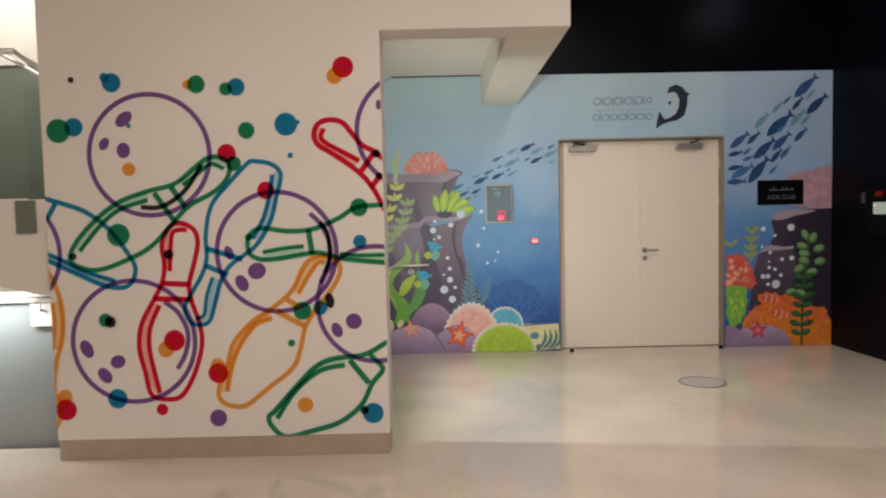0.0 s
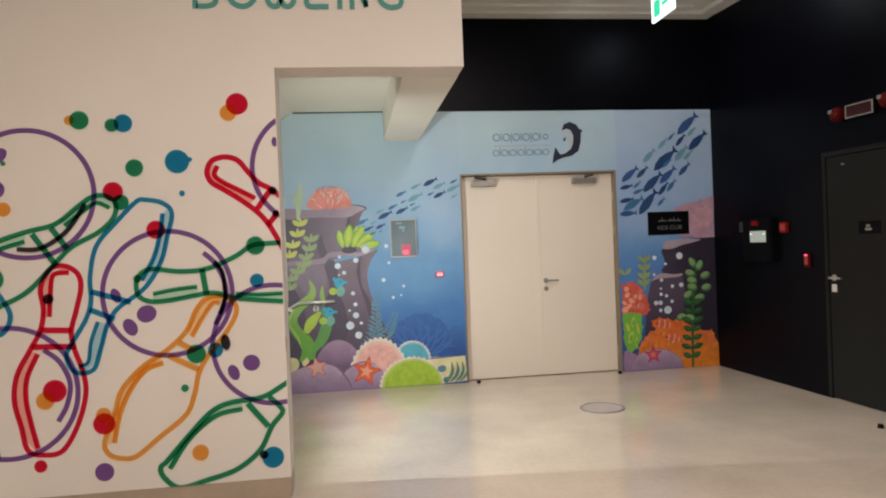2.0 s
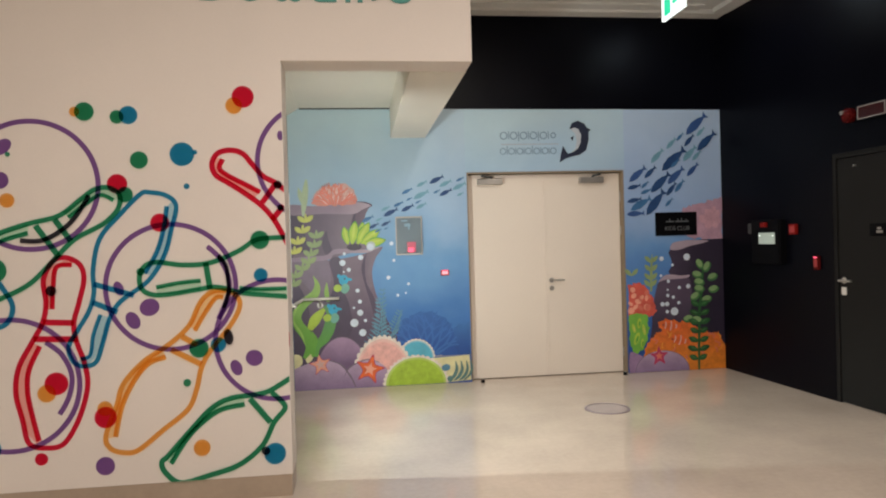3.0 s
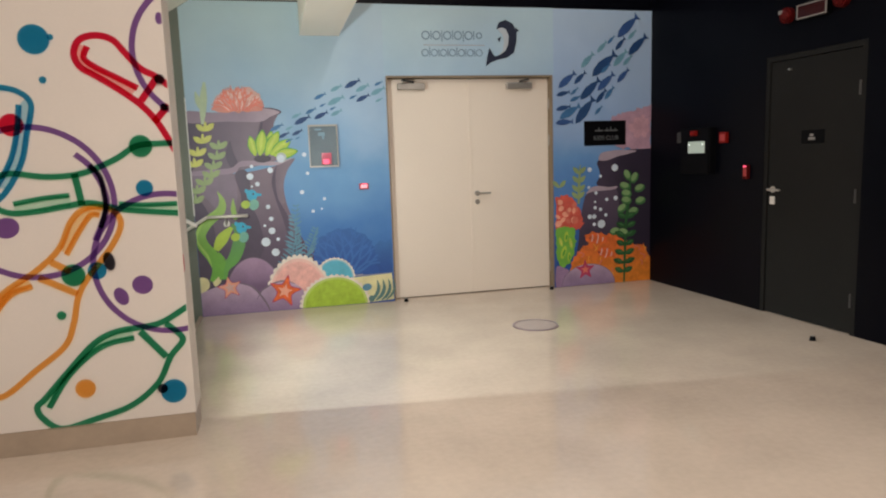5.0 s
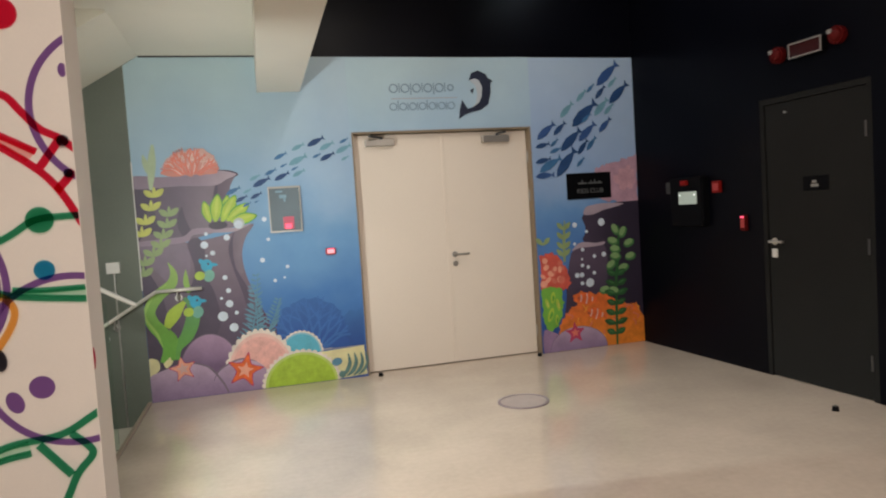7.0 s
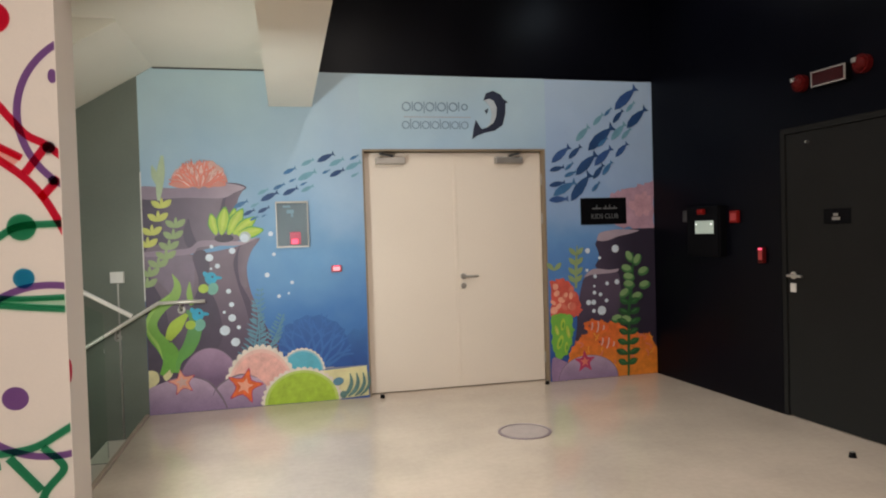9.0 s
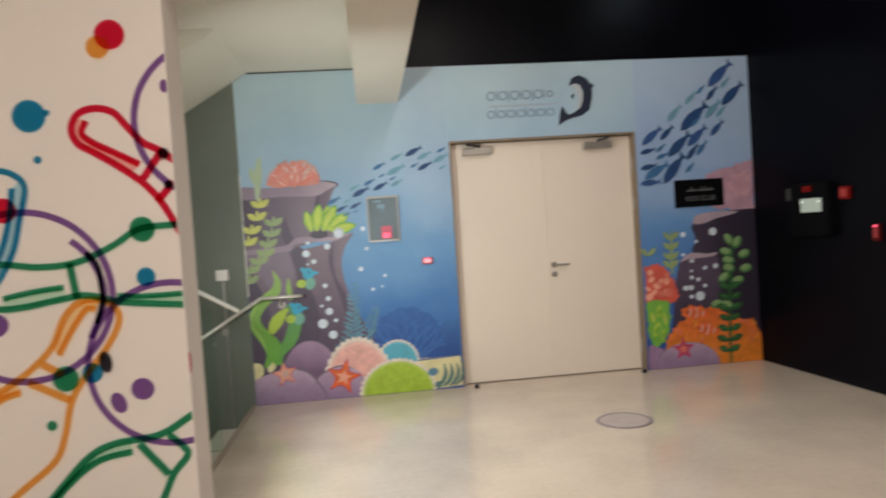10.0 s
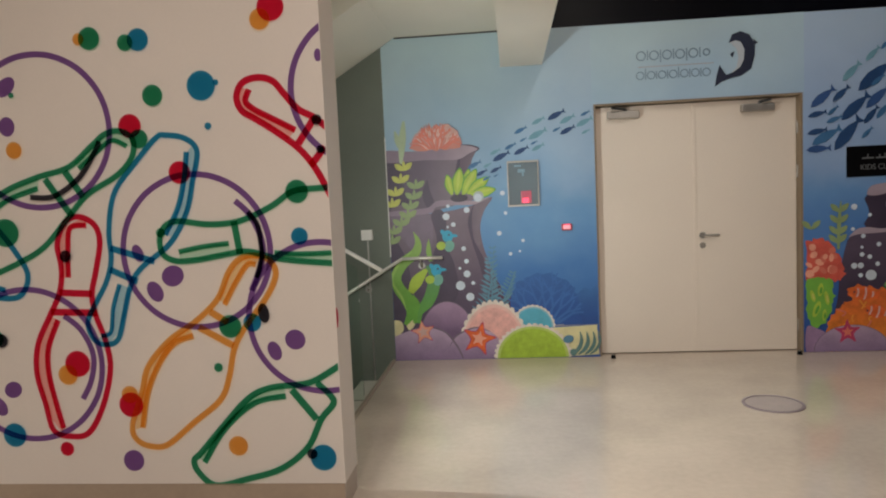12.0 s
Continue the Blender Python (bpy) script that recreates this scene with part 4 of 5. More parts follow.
stroke("pin_shine", RED, 0.024, [(-2.67, 1.36), (-2.75, 1.35), (-2.77, 1.25), (-2.78, 1.12)])
blob("pin_tint", RED_TINT, [(-2.85, 0.92), (-2.88, 0.86), (-2.91, 0.79), (-2.92, 0.73), (-2.92, 0.67), (-2.91, 0.60), (-2.90, 0.54), (-2.89, 0.47), (-2.87, 0.40), (-2.88, 0.38), (-2.94, 0.46), (-2.95, 0.52), (-2.97, 0.60), (-2.98, 0.67), (-2.97, 0.74), (-2.96, 0.81), (-2.92, 0.87), (-2.89, 0.94)], smooth=False)
stroke("pin_shine", RED, 0.026, [(-2.85, 0.92), (-2.91, 0.79), (-2.92, 0.67), (-2.90, 0.54), (-2.87, 0.40)])
stroke("pin_stripe", RED, 0.03, [(-2.83, 1.05), (-2.67, 1.04)])
stroke("pin_stripe", RED, 0.03, [(-2.88, 0.96), (-2.65, 0.95)])
stroke("pin_outline", RED, 0.028, [(-1.48, 1.72), (-1.56, 1.79), (-1.63, 1.83), (-1.69, 1.90), (-1.74, 1.96), (-1.81, 1.98), (-1.88, 1.96), (-1.91, 1.90), (-1.89, 1.84), (-1.83, 1.80), (-1.74, 1.74), (-1.64, 1.66), (-1.57, 1.57), (-1.50, 1.43)])
blob("pin_tint", RED_TINT, [(-1.85, 1.93), (-1.86, 1.91), (-1.87, 1.88), (-1.85, 1.86), (-1.83, 1.84), (-1.79, 1.82), (-1.74, 1.79), (-1.69, 1.77), (-1.65, 1.74), (-1.69, 1.70), (-1.72, 1.73), (-1.77, 1.76), (-1.81, 1.79), (-1.85, 1.81), (-1.87, 1.82), (-1.90, 1.88), (-1.90, 1.92), (-1.89, 1.94)], smooth=False)
stroke("pin_shine", RED, 0.026, [(-1.85, 1.93), (-1.87, 1.88), (-1.83, 1.84), (-1.74, 1.79), (-1.65, 1.74)])
stroke("pin_stripe", RED, 0.03, [(-1.56, 1.79), (-1.64, 1.68)])
stroke("pin_stripe", RED, 0.03, [(-1.52, 1.66), (-1.59, 1.58)])
# blue pins
stroke("pin_outline", BLUE, 0.024, [(-2.25, 1.75), (-2.16, 1.73), (-2.11, 1.67), (-2.14, 1.54), (-2.18, 1.40), (-2.27, 1.26), (-2.42, 1.15), (-2.48, 1.06), (-2.52, 0.93), (-2.56, 0.82), (-2.63, 0.80), (-2.68, 0.83), (-2.70, 0.91), (-2.65, 1.00), (-2.59, 1.10), (-2.56, 1.20), (-2.56, 1.33), (-2.52, 1.50), (-2.41, 1.63), (-2.30, 1.74)], closed=True)
blob("pin_tint", BLUE_TINT, [(-2.16, 1.67), (-2.17, 1.61), (-2.18, 1.55), (-2.20, 1.49), (-2.22, 1.42), (-2.26, 1.36), (-2.29, 1.30), (-2.26, 1.29), (-2.23, 1.33), (-2.18, 1.40), (-2.16, 1.47), (-2.14, 1.54), (-2.12, 1.61), (-2.13, 1.70)], smooth=False)
stroke("pin_shine", BLUE, 0.024, [(-2.16, 1.67), (-2.18, 1.55), (-2.22, 1.42), (-2.29, 1.30)])
blob("pin_tint", BLUE_TINT, [(-2.53, 1.08), (-2.55, 1.02), (-2.57, 0.97), (-2.58, 0.92), (-2.59, 0.86), (-2.61, 0.85), (-2.64, 0.84), (-2.66, 0.82), (-2.60, 0.81), (-2.55, 0.86), (-2.53, 0.90), (-2.51, 0.95), (-2.49, 1.02), (-2.48, 1.06)], smooth=False)
stroke("pin_shine", BLUE, 0.02, [(-2.53, 1.08), (-2.57, 0.97), (-2.59, 0.86), (-2.64, 0.84)])
stroke("pin_stripe", BLUE, 0.028, [(-2.56, 1.25), (-2.44, 1.21), (-2.35, 1.18)])
stroke("pin_stripe", BLUE, 0.028, [(-2.57, 1.15), (-2.44, 1.09)])
stroke("pin_outline", BLUE, 0.026, [(-3.55, 1.58), (-3.39, 1.53), (-3.26, 1.48), (-3.13, 1.38), (-3.02, 1.23), (-2.98, 1.13), (-3.03, 1.04), (-3.15, 1.04), (-3.31, 1.11), (-3.57, 1.24)])
blob("pin_tint", BLUE_TINT, [(-3.52, 1.25), (-3.46, 1.23), (-3.41, 1.20), (-3.34, 1.16), (-3.28, 1.13), (-3.19, 1.10), (-3.10, 1.07), (-3.09, 1.04), (-3.21, 1.06), (-3.29, 1.10), (-3.36, 1.13), (-3.44, 1.18), (-3.48, 1.20), (-3.53, 1.22)], smooth=False)
stroke("pin_shine", BLUE, 0.024, [(-3.52, 1.25), (-3.41, 1.20), (-3.28, 1.13), (-3.10, 1.07)])
stroke("pin_stripe", BLUE, 0.028, [(-3.43, 1.53), (-3.49, 1.43)])
# green pins
stroke("pin_outline", GREEN, 0.026, [(-1.47, 1.48), (-1.57, 1.48), (-1.68, 1.47), (-1.78, 1.41), (-1.93, 1.35), (-2.08, 1.34), (-2.24, 1.36), (-2.31, 1.31), (-2.31, 1.22), (-2.25, 1.18), (-2.15, 1.18), (-2.01, 1.20), (-1.90, 1.21), (-1.75, 1.17), (-1.49, 1.14)])
blob("pin_tint", GREEN_TINT, [(-2.23, 1.22), (-2.17, 1.23), (-2.11, 1.24), (-2.05, 1.25), (-1.99, 1.25), (-1.99, 1.20), (-2.06, 1.19), (-2.10, 1.18), (-2.18, 1.18), (-2.23, 1.18)], smooth=False)
stroke("pin_shine", GREEN, 0.022, [(-2.23, 1.22), (-2.11, 1.24), (-1.99, 1.25)])
stroke("pin_stripe", GREEN, 0.03, [(-1.96, 1.35), (-1.94, 1.20)])
blob("pin_tint", GREEN_TINT, [(-1.78, 1.20), (-1.73, 1.20), (-1.67, 1.19), (-1.57, 1.19), (-1.49, 1.19), (-1.49, 1.14), (-1.57, 1.15), (-1.66, 1.16), (-1.75, 1.17), (-1.80, 1.18)], smooth=False)
stroke("pin_shine", GREEN, 0.022, [(-1.78, 1.20), (-1.67, 1.19), (-1.49, 1.19)])
stroke("pin_outline", GREEN, 0.026, [(-2.47, 1.78), (-2.41, 1.74), (-2.42, 1.66), (-2.50, 1.58), (-2.65, 1.50), (-2.76, 1.39), (-2.88, 1.27), (-3.01, 1.20), (-3.18, 1.14), (-3.29, 1.15), (-3.36, 1.20), (-3.32, 1.30), (-3.20, 1.43), (-3.06, 1.53), (-2.89, 1.59), (-2.73, 1.63), (-2.61, 1.72), (-2.54, 1.77)], closed=True)
blob("pin_tint", GREEN_TINT, [(-3.30, 1.25), (-3.24, 1.32), (-3.17, 1.40), (-3.11, 1.45), (-3.05, 1.49), (-2.97, 1.52), (-2.89, 1.54), (-2.89, 1.59), (-2.98, 1.56), (-3.08, 1.52), (-3.13, 1.48), (-3.20, 1.43), (-3.26, 1.36), (-3.33, 1.27)], smooth=False)
stroke("pin_shine", GREEN, 0.024, [(-3.30, 1.25), (-3.17, 1.40), (-3.05, 1.49), (-2.89, 1.54)])
stroke("pin_stripe", GREEN, 0.03, [(-2.85, 1.58), (-2.73, 1.40)])
stroke("pin_stripe", GREEN, 0.03, [(-2.75, 1.61), (-2.67, 1.49)])
blob("pin_tint", GREEN_TINT, [(-2.44, 1.71), (-2.48, 1.72), (-2.51, 1.74), (-2.55, 1.71), (-2.59, 1.69), (-2.63, 1.65), (-2.68, 1.62), (-2.71, 1.65), (-2.65, 1.69), (-2.61, 1.72), (-2.58, 1.75), (-2.51, 1.77), (-2.45, 1.76), (-2.41, 1.71)], smooth=False)
stroke("pin_shine", GREEN, 0.022, [(-2.44, 1.71), (-2.51, 1.74), (-2.59, 1.69), (-2.68, 1.62)])
stroke("pin_outline", GREEN, 0.028, [(-1.46, 0.71), (-1.54, 0.66), (-1.66, 0.60), (-1.84, 0.58), (-1.95, 0.53), (-2.07, 0.41), (-2.19, 0.28), (-2.23, 0.24), (-2.21, 0.18), (-2.13, 0.12), (-1.98, 0.15), (-1.81, 0.20), (-1.68, 0.30), (-1.61, 0.43), (-1.55, 0.50), (-1.56, 0.54), (-1.62, 0.60)])
blob("pin_tint", GREEN_TINT, [(-2.18, 0.23), (-2.13, 0.31), (-2.07, 0.39), (-2.00, 0.45), (-1.92, 0.51), (-1.85, 0.53), (-1.77, 0.54), (-1.78, 0.59), (-1.86, 0.57), (-1.93, 0.54), (-2.01, 0.47), (-2.09, 0.39), (-2.15, 0.33), (-2.21, 0.25)], smooth=False)
stroke("pin_shine", GREEN, 0.026, [(-2.18, 0.23), (-2.07, 0.39), (-1.92, 0.51), (-1.77, 0.54)])
stroke("pin_stripe", GREEN, 0.032, [(-1.74, 0.57), (-1.63, 0.43)])
# orange pins
stroke("pin_outline", ORANGE, 0.026, [(-1.86, 1.19), (-1.80, 1.16), (-1.78, 1.10), (-1.83, 1.00), (-1.95, 0.85), (-2.00, 0.76), (-2.03, 0.64), (-2.08, 0.53), (-2.22, 0.42), (-2.35, 0.32), (-2.43, 0.31), (-2.50, 0.34), (-2.52, 0.41), (-2.46, 0.57), (-2.42, 0.69), (-2.31, 0.81), (-2.17, 0.90), (-2.06, 1.00), (-2.00, 1.12), (-1.94, 1.18)], closed=True)
blob("pin_tint", ORANGE_TINT, [(-2.47, 0.40), (-2.45, 0.49), (-2.43, 0.57), (-2.40, 0.64), (-2.36, 0.71), (-2.32, 0.75), (-2.28, 0.80), (-2.24, 0.81), (-2.19, 0.83), (-2.21, 0.87), (-2.26, 0.84), (-2.29, 0.82), (-2.35, 0.77), (-2.38, 0.73), (-2.43, 0.65), (-2.46, 0.57), (-2.49, 0.49), (-2.51, 0.39)], smooth=False)
stroke("pin_shine", ORANGE, 0.026, [(-2.47, 0.40), (-2.43, 0.57), (-2.36, 0.71), (-2.28, 0.80), (-2.19, 0.83)])
blob("pin_tint", ORANGE_TINT, [(-2.03, 0.97), (-2.00, 1.02), (-1.97, 1.07), (-1.94, 1.11), (-1.91, 1.15), (-1.89, 1.15), (-1.87, 1.15), (-1.85, 1.19), (-1.89, 1.19), (-1.92, 1.19), (-1.98, 1.14), (-2.01, 1.10), (-2.04, 1.04), (-2.06, 1.00)], smooth=False)
stroke("pin_shine", ORANGE, 0.024, [(-2.03, 0.97), (-1.97, 1.07), (-1.91, 1.15), (-1.87, 1.15)])
stroke("pin_stripe", ORANGE, 0.03, [(-2.10, 0.94), (-2.02, 0.89)])
stroke("pin_stripe", ORANGE, 0.03, [(-2.16, 0.87), (-2.00, 0.78)])
stroke("pin_outline", ORANGE, 0.026, [(-3.51, 1.17), (-3.45, 1.04), (-3.42, 0.89), (-3.43, 0.73), (-3.47, 0.60), (-3.49, 0.43), (-3.46, 0.31), (-3.49, 0.21), (-3.54, 0.19)])
blob("pin_tint", ORANGE_TINT, [(-3.48, 0.95), (-3.47, 0.89), (-3.47, 0.82), (-3.48, 0.74), (-3.49, 0.67), (-3.45, 0.67), (-3.43, 0.73), (-3.42, 0.81), (-3.42, 0.91), (-3.43, 0.96)], smooth=False)
stroke("pin_shine", ORANGE, 0.022, [(-3.48, 0.95), (-3.47, 0.82), (-3.49, 0.67)])
# dots
dot("paint_dot", GREEN, -2.58, 2.20, 0.051)
dot("paint_dot", GREEN, -2.41, 2.17, 0.037)
dot("paint_dot", GREEN, -2.30, 1.93, 0.048)
dot("paint_dot", GREEN, -2.38, 1.74, 0.043)
dot("paint_dot", GREEN, -1.66, 1.47, 0.052)
dot("paint_dot", GREEN, -2.08, 0.68, 0.021)
dot("paint_dot", GREEN, -2.01, 0.87, 0.053)
dot("paint_dot", GREEN, -2.31, 1.31, 0.022)
dot("paint_dot", BLUE, -2.35, 2.18, 0.050)
dot("paint_dot", BLUE, -2.07, 1.96, 0.066)
dot("paint_dot", BLUE, -2.00, 1.97, 0.013)
dot("paint_dot", BLUE, -1.66, 1.27, 0.039)
dot("paint_dot", BLUE, -1.905, 0.885, 0.042)
dot("paint_dot", INK, -1.847, 0.927, 0.026, 0.045, 8)
dot("paint_dot", BLUE, -1.61, 0.25, 0.061)
dot("paint_dot", BLUE, -3.12, 0.37, 0.058)
dot("paint_dot", BLUE, -2.05, 1.78, 0.016)
dot("paint_dot", RED, -1.73, 2.28, 0.061)
dot("paint_dot", RED, -2.42, 1.80, 0.054)
dot("paint_dot", RED, -2.20, 1.58, 0.051)
dot("paint_dot", RED, -2.77, 0.71, 0.062)
dot("paint_dot", RED, -2.52, 0.51, 0.059)
dot("paint_dot", RED, -2.86, 0.30, 0.034)
dot("paint_dot", ORANGE, -2.63, 2.20, 0.027)
dot("paint_dot", ORANGE, -1.78, 2.23, 0.046)
dot("paint_dot", ORANGE, -2.99, 1.72, 0.039)
dot("paint_dot", ORANGE, -2.82, 0.66, 0.048)
dot("paint_dot", ORANGE, -2.52, 0.56, 0.041)
dot("paint_dot", ORANGE, -2.01, 0.31, 0.046)
dot("paint_dot", PURPLE, -2.53, 0.24, 0.051)
dot("paint_dot", INK, -2.78, 1.22, 0.028)
dot("paint_dot", INK, -1.66, 0.27, 0.024)
dot("paint_dot", INK, -1.55, 1.78, 0.023)
dot("paint_dot", INK, -1.54, 1.65, 0.018)
dot("paint_dot", INK, -3.30, 2.24, 0.017)
dot("paint_dot", INK, -3.34, 1.22, 0.020)
dot("paint_dot", INK, -3.14, 0.83, 0.033)
dot("paint_dot", BLUE, -3.07, 2.22, 0.055)
dot("paint_dot", BLUE, -3.11, 2.25, 0.027)
dot("paint_dot", BLUE, -3.30, 1.97, 0.053)
dot("paint_dot", GREEN, -3.39, 1.95, 0.069)
dot("paint_dot", GREEN, -3.07, 1.34, 0.066)
dot("paint_dot", GREEN, -3.17, 0.84, 0.040)
dot("paint_dot", GREEN, -2.98, 1.97, 0.013)
dot("paint_dot", RED, -3.43, 0.31, 0.063)
dot("paint_dot", ORANGE, -3.43, 0.39, 0.043)
sliver = bmesh.new()
half = [(ART + 0.002 + 0.034 * math.cos(k * math.pi / 12), 0.893 + 0.047 * math.sin(k * math.pi / 12)) for k in range(-6, 7)]
sliver.faces.new([sliver.verts.new((-1.5142, y, z)) for y, z in half])
part("paint_dot", sliver, RED, bowling)
letters = thing("wall_lettering", (-1.35, ART, 2.92), "teal rounded capital letters on the cream wall", "lettering")
BOARD = Board(letters, ART, -3.4, -0.412, 0.2, 0.0002)
ZB, ZT, ZM, STEM = 2.836, 3.034, 2.938, 0.028


def letter(*lines):
    """One capital, from its pen strokes, joined into one flat mesh."""
    bm = bmesh.new()
    for points in lines:
        line = spline(points, False, 6)
        pairs = []
        for i, (x, z) in enumerate(line):
            a, b = line[max(i - 1, 0)], line[min(i + 1, len(line) - 1)]
            d = Vector((b[0] - a[0], b[1] - a[1])).normalized() * STEM / 2
            pairs.append((bm.verts.new((x - d.y, 0, z + d.x)), bm.verts.new((x + d.y, 0, z - d.x))))
        for p, q in zip(pairs, pairs[1:]):
            bm.faces.new((p[0], p[1], q[1], q[0]))
    solid = bmesh.ops.extrude_face_region(bm, geom=list(bm.faces))
    bmesh.ops.translate(bm, verts=[v for v in solid["geom"] if isinstance(v, bmesh.types.BMVert)], vec=(0, -0.006, 0))
    bmesh.ops.recalc_face_normals(bm, faces=list(bm.faces))
    BOARD.lay("letter", bm, TEAL_LETTER)


letter([(-1.935, ZB - 0.014), (-1.935, ZT + 0.014)], [(-1.93, ZB), (-1.87, ZB), (-1.825, ZB + 0.02), (-1.822, ZM - 0.025), (-1.86, ZM)], [(-1.93, ZM), (-1.86, ZM)], [(-1.86, ZM), (-1.83, ZM + 0.03), (-1.835, ZT - 0.02), (-1.88, ZT)], [(-1.93, ZT), (-1.88, ZT)])
letter([(-1.675 + 0.083 * math.sin(k * math.tau / 12), ZM - 0.003 + 0.10 * math.cos(k * math.tau / 12)) for k in range(13)])
letter([(-1.535, ZT + 0.014), (-1.535, ZB + 0.05), (-1.518, ZB + 0.008), (-1.49, ZB), (-1.467, ZB + 0.02), (-1.46, ZB + 0.06), (-1.46, ZT - 0.04)], [(-1.46, ZB + 0.06), (-1.453, ZB + 0.02), (-1.43, ZB), (-1.402, ZB + 0.008), (-1.385, ZB + 0.05), (-1.385, ZT + 0.014)])
letter([(-1.315, ZT + 0.014), (-1.315, ZB + 0.05), (-1.312, ZB + 0.014), (-1.29, ZB), (-1.24, ZB), (-1.19, ZB)])
letter([(-1.125, ZB - 0.014), (-1.125, ZT + 0.014)])
letter([(-1.055, ZB - 0.014), (-1.055, ZT)], [(-1.058, ZT), (-0.972, ZB)], [(-0.975, ZB), (-0.975, ZT + 0.014)])
letter([(-0.77, ZT - 0.03), (-0.80, ZT - 0.005), (-0.84, ZT), (-0.885, ZT - 0.03), (-0.90, ZM), (-0.885, ZB + 0.03), (-0.84, ZB), (-0.785, ZB + 0.004), (-0.767, ZB + 0.03), (-0.767, ZM - 0.01)], [(-0.83, ZM - 0.01), (-0.757, ZM - 0.01)])

sea = thing("sea_mural", (0.5, NORTH, 1.3), "painted reef with fish, corals, starfish and kelp", "mural")
BOARD = Board(sea, NORTH, -1.768, EAST - 0.002, 0.003, 0.00003)
# reef rocks
STONE_TOP = shaded("rock_upper", (0.115, 0.085, 0.13), (0.20, 0.155, 0.20), -1.55, -1.15, axis="X")
STONE_LOW = shaded("rock_lower", (0.085, 0.062, 0.105), (0.175, 0.13, 0.17), 0.35, 1.25)
STONE_SIDE = shaded("rock_side", (0.125, 0.09, 0.13), (0.21, 0.165, 0.205), -1.15, -0.90, axis="X")
STONE_SHADE = painted("rock_soft_shade", (0.075, 0.056, 0.092))
STONE_PALE = painted("rock_column", (0.19, 0.145, 0.20))
MAROON = painted("maroon_rock", (0.085, 0.035, 0.075))
blob("rock", STONE_TOP, [(-1.76, 1.75), (-1.15, 1.77), (-0.99, 1.81), (-1.03, 1.72), (-1.06, 1.60), (-1.05, 1.48), (-0.99, 1.39), (-1.21, 1.34), (-1.41, 1.29), (-1.76, 1.28), (-1.78, 1.53)], smooth=False)
blob("rock_side", STONE_SIDE, [(-1.13, 1.76), (-0.99, 1.81), (-1.03, 1.72), (-1.06, 1.58), (-1.12, 1.56), (-1.15, 1.66)])
ribbon("rock_line", STONE_SHADE, [(-1.13, 1.77), (-1.15, 1.67), (-1.18, 1.55), (-1.18, 1.43)], [0.012, 0.03, 0.02, 0.004])
ribbon("rock_line", STONE_SHADE, [(-1.42, 1.57), (-1.43, 1.46), (-1.40, 1.36), (-1.36, 1.33)], [0.01, 0.07, 0.08, 0.02])
blob("rock_shade", STONE_SHADE, [(-1.77, 1.72), (-1.70, 1.72), (-1.64, 1.62), (-1.61, 1.45), (-1.55, 1.32), (-1.77, 1.31)])
blob("rock", STONE_LOW, [(-1.77, 1.30), (-1.41, 1.28), (-1.07, 1.33), (-0.87, 1.40), (-0.94, 1.29), (-0.98, 1.15), (-0.96, 0.98), (-0.90, 0.80), (-0.83, 0.60), (-0.84, 0.48), (-0.92, 0.30), (-1.77, 0.20)])
blob("rock_column", STONE_PALE, [(-1.74, 1.28), (-1.42, 1.27), (-1.39, 1.12), (-1.42, 0.96), (-1.50, 0.86), (-1.62, 1.02), (-1.70, 1.12)])
blob("rock_shade", STONE_SHADE, [(-1.40, 1.27), (-1.31, 1.31), (-1.27, 1.20), (-1.29, 1.03), (-1.22, 0.85), (-1.19, 0.60), (-1.30, 0.45), (-1.44, 0.55), (-1.42, 0.85), (-1.36, 1.05)])
ribbon("rock_line", STONE_SHADE, [(-1.02, 1.35), (-1.06, 1.20), (-1.04, 1.02), (-0.98, 0.85), (-0.96, 0.66)], [0.015, 0.05, 0.03, 0.05, 0.01])
blob("rock_side", STONE_SIDE, [(-1.02, 1.35), (-0.89, 1.39), (-0.95, 1.28), (-0.99, 1.14), (-0.98, 1.00), (-1.03, 1.02), (-1.05, 1.18)])
blob("rock_shade", STONE_SHADE, [(-1.77, 1.10), (-1.69, 1.02), (-1.62, 0.84), (-1.60, 0.60), (-1.66, 0.36), (-1.77, 0.30)])
LEDGE_TONE = shaded("ledge_tone", (0.27, 0.205, 0.27), (0.40, 0.32, 0.38), -1.4, -1.0, axis="X")
blob("rock_ledge", LEDGE_TONE, [(-1.77, 1.835), (-1.55, 1.82), (-1.30, 1.83), (-1.11, 1.855), (-0.97, 1.815), (-1.05, 1.78), (-1.14, 1.735), (-1.30, 1.735), (-1.45, 1.74), (-1.77, 1.735)])
ribbon("rock_line", STONE_SHADE, [(-1.12, 1.857), (-1.03, 1.845), (-0.965, 1.815), (-1.02, 1.785)], [0.004, 0.012, 0.012, 0.004])
blob("rock_ledge", LEDGE_TONE, [(-1.77, 1.31), (-1.52, 1.325), (-1.42, 1.335), (-1.35, 1.385), (-1.24, 1.39), (-1.02, 1.375), (-0.89, 1.405), (-1.02, 1.345), (-1.20, 1.345), (-1.35, 1.335), (-1.39, 1.29), (-1.52, 1.275), (-1.77, 1.275)])
blob("rock_shade", MAROON, [(-0.90, 0.72), (-0.84, 0.66), (-0.80, 0.52), (-0.86, 0.40), (-0.94, 0.46)])
blob("rock_shade", MAROON, [(-0.80, 0.52), (-0.74, 0.56), (-0.70, 0.46), (-0.74, 0.38), (-0.82, 0.42)])
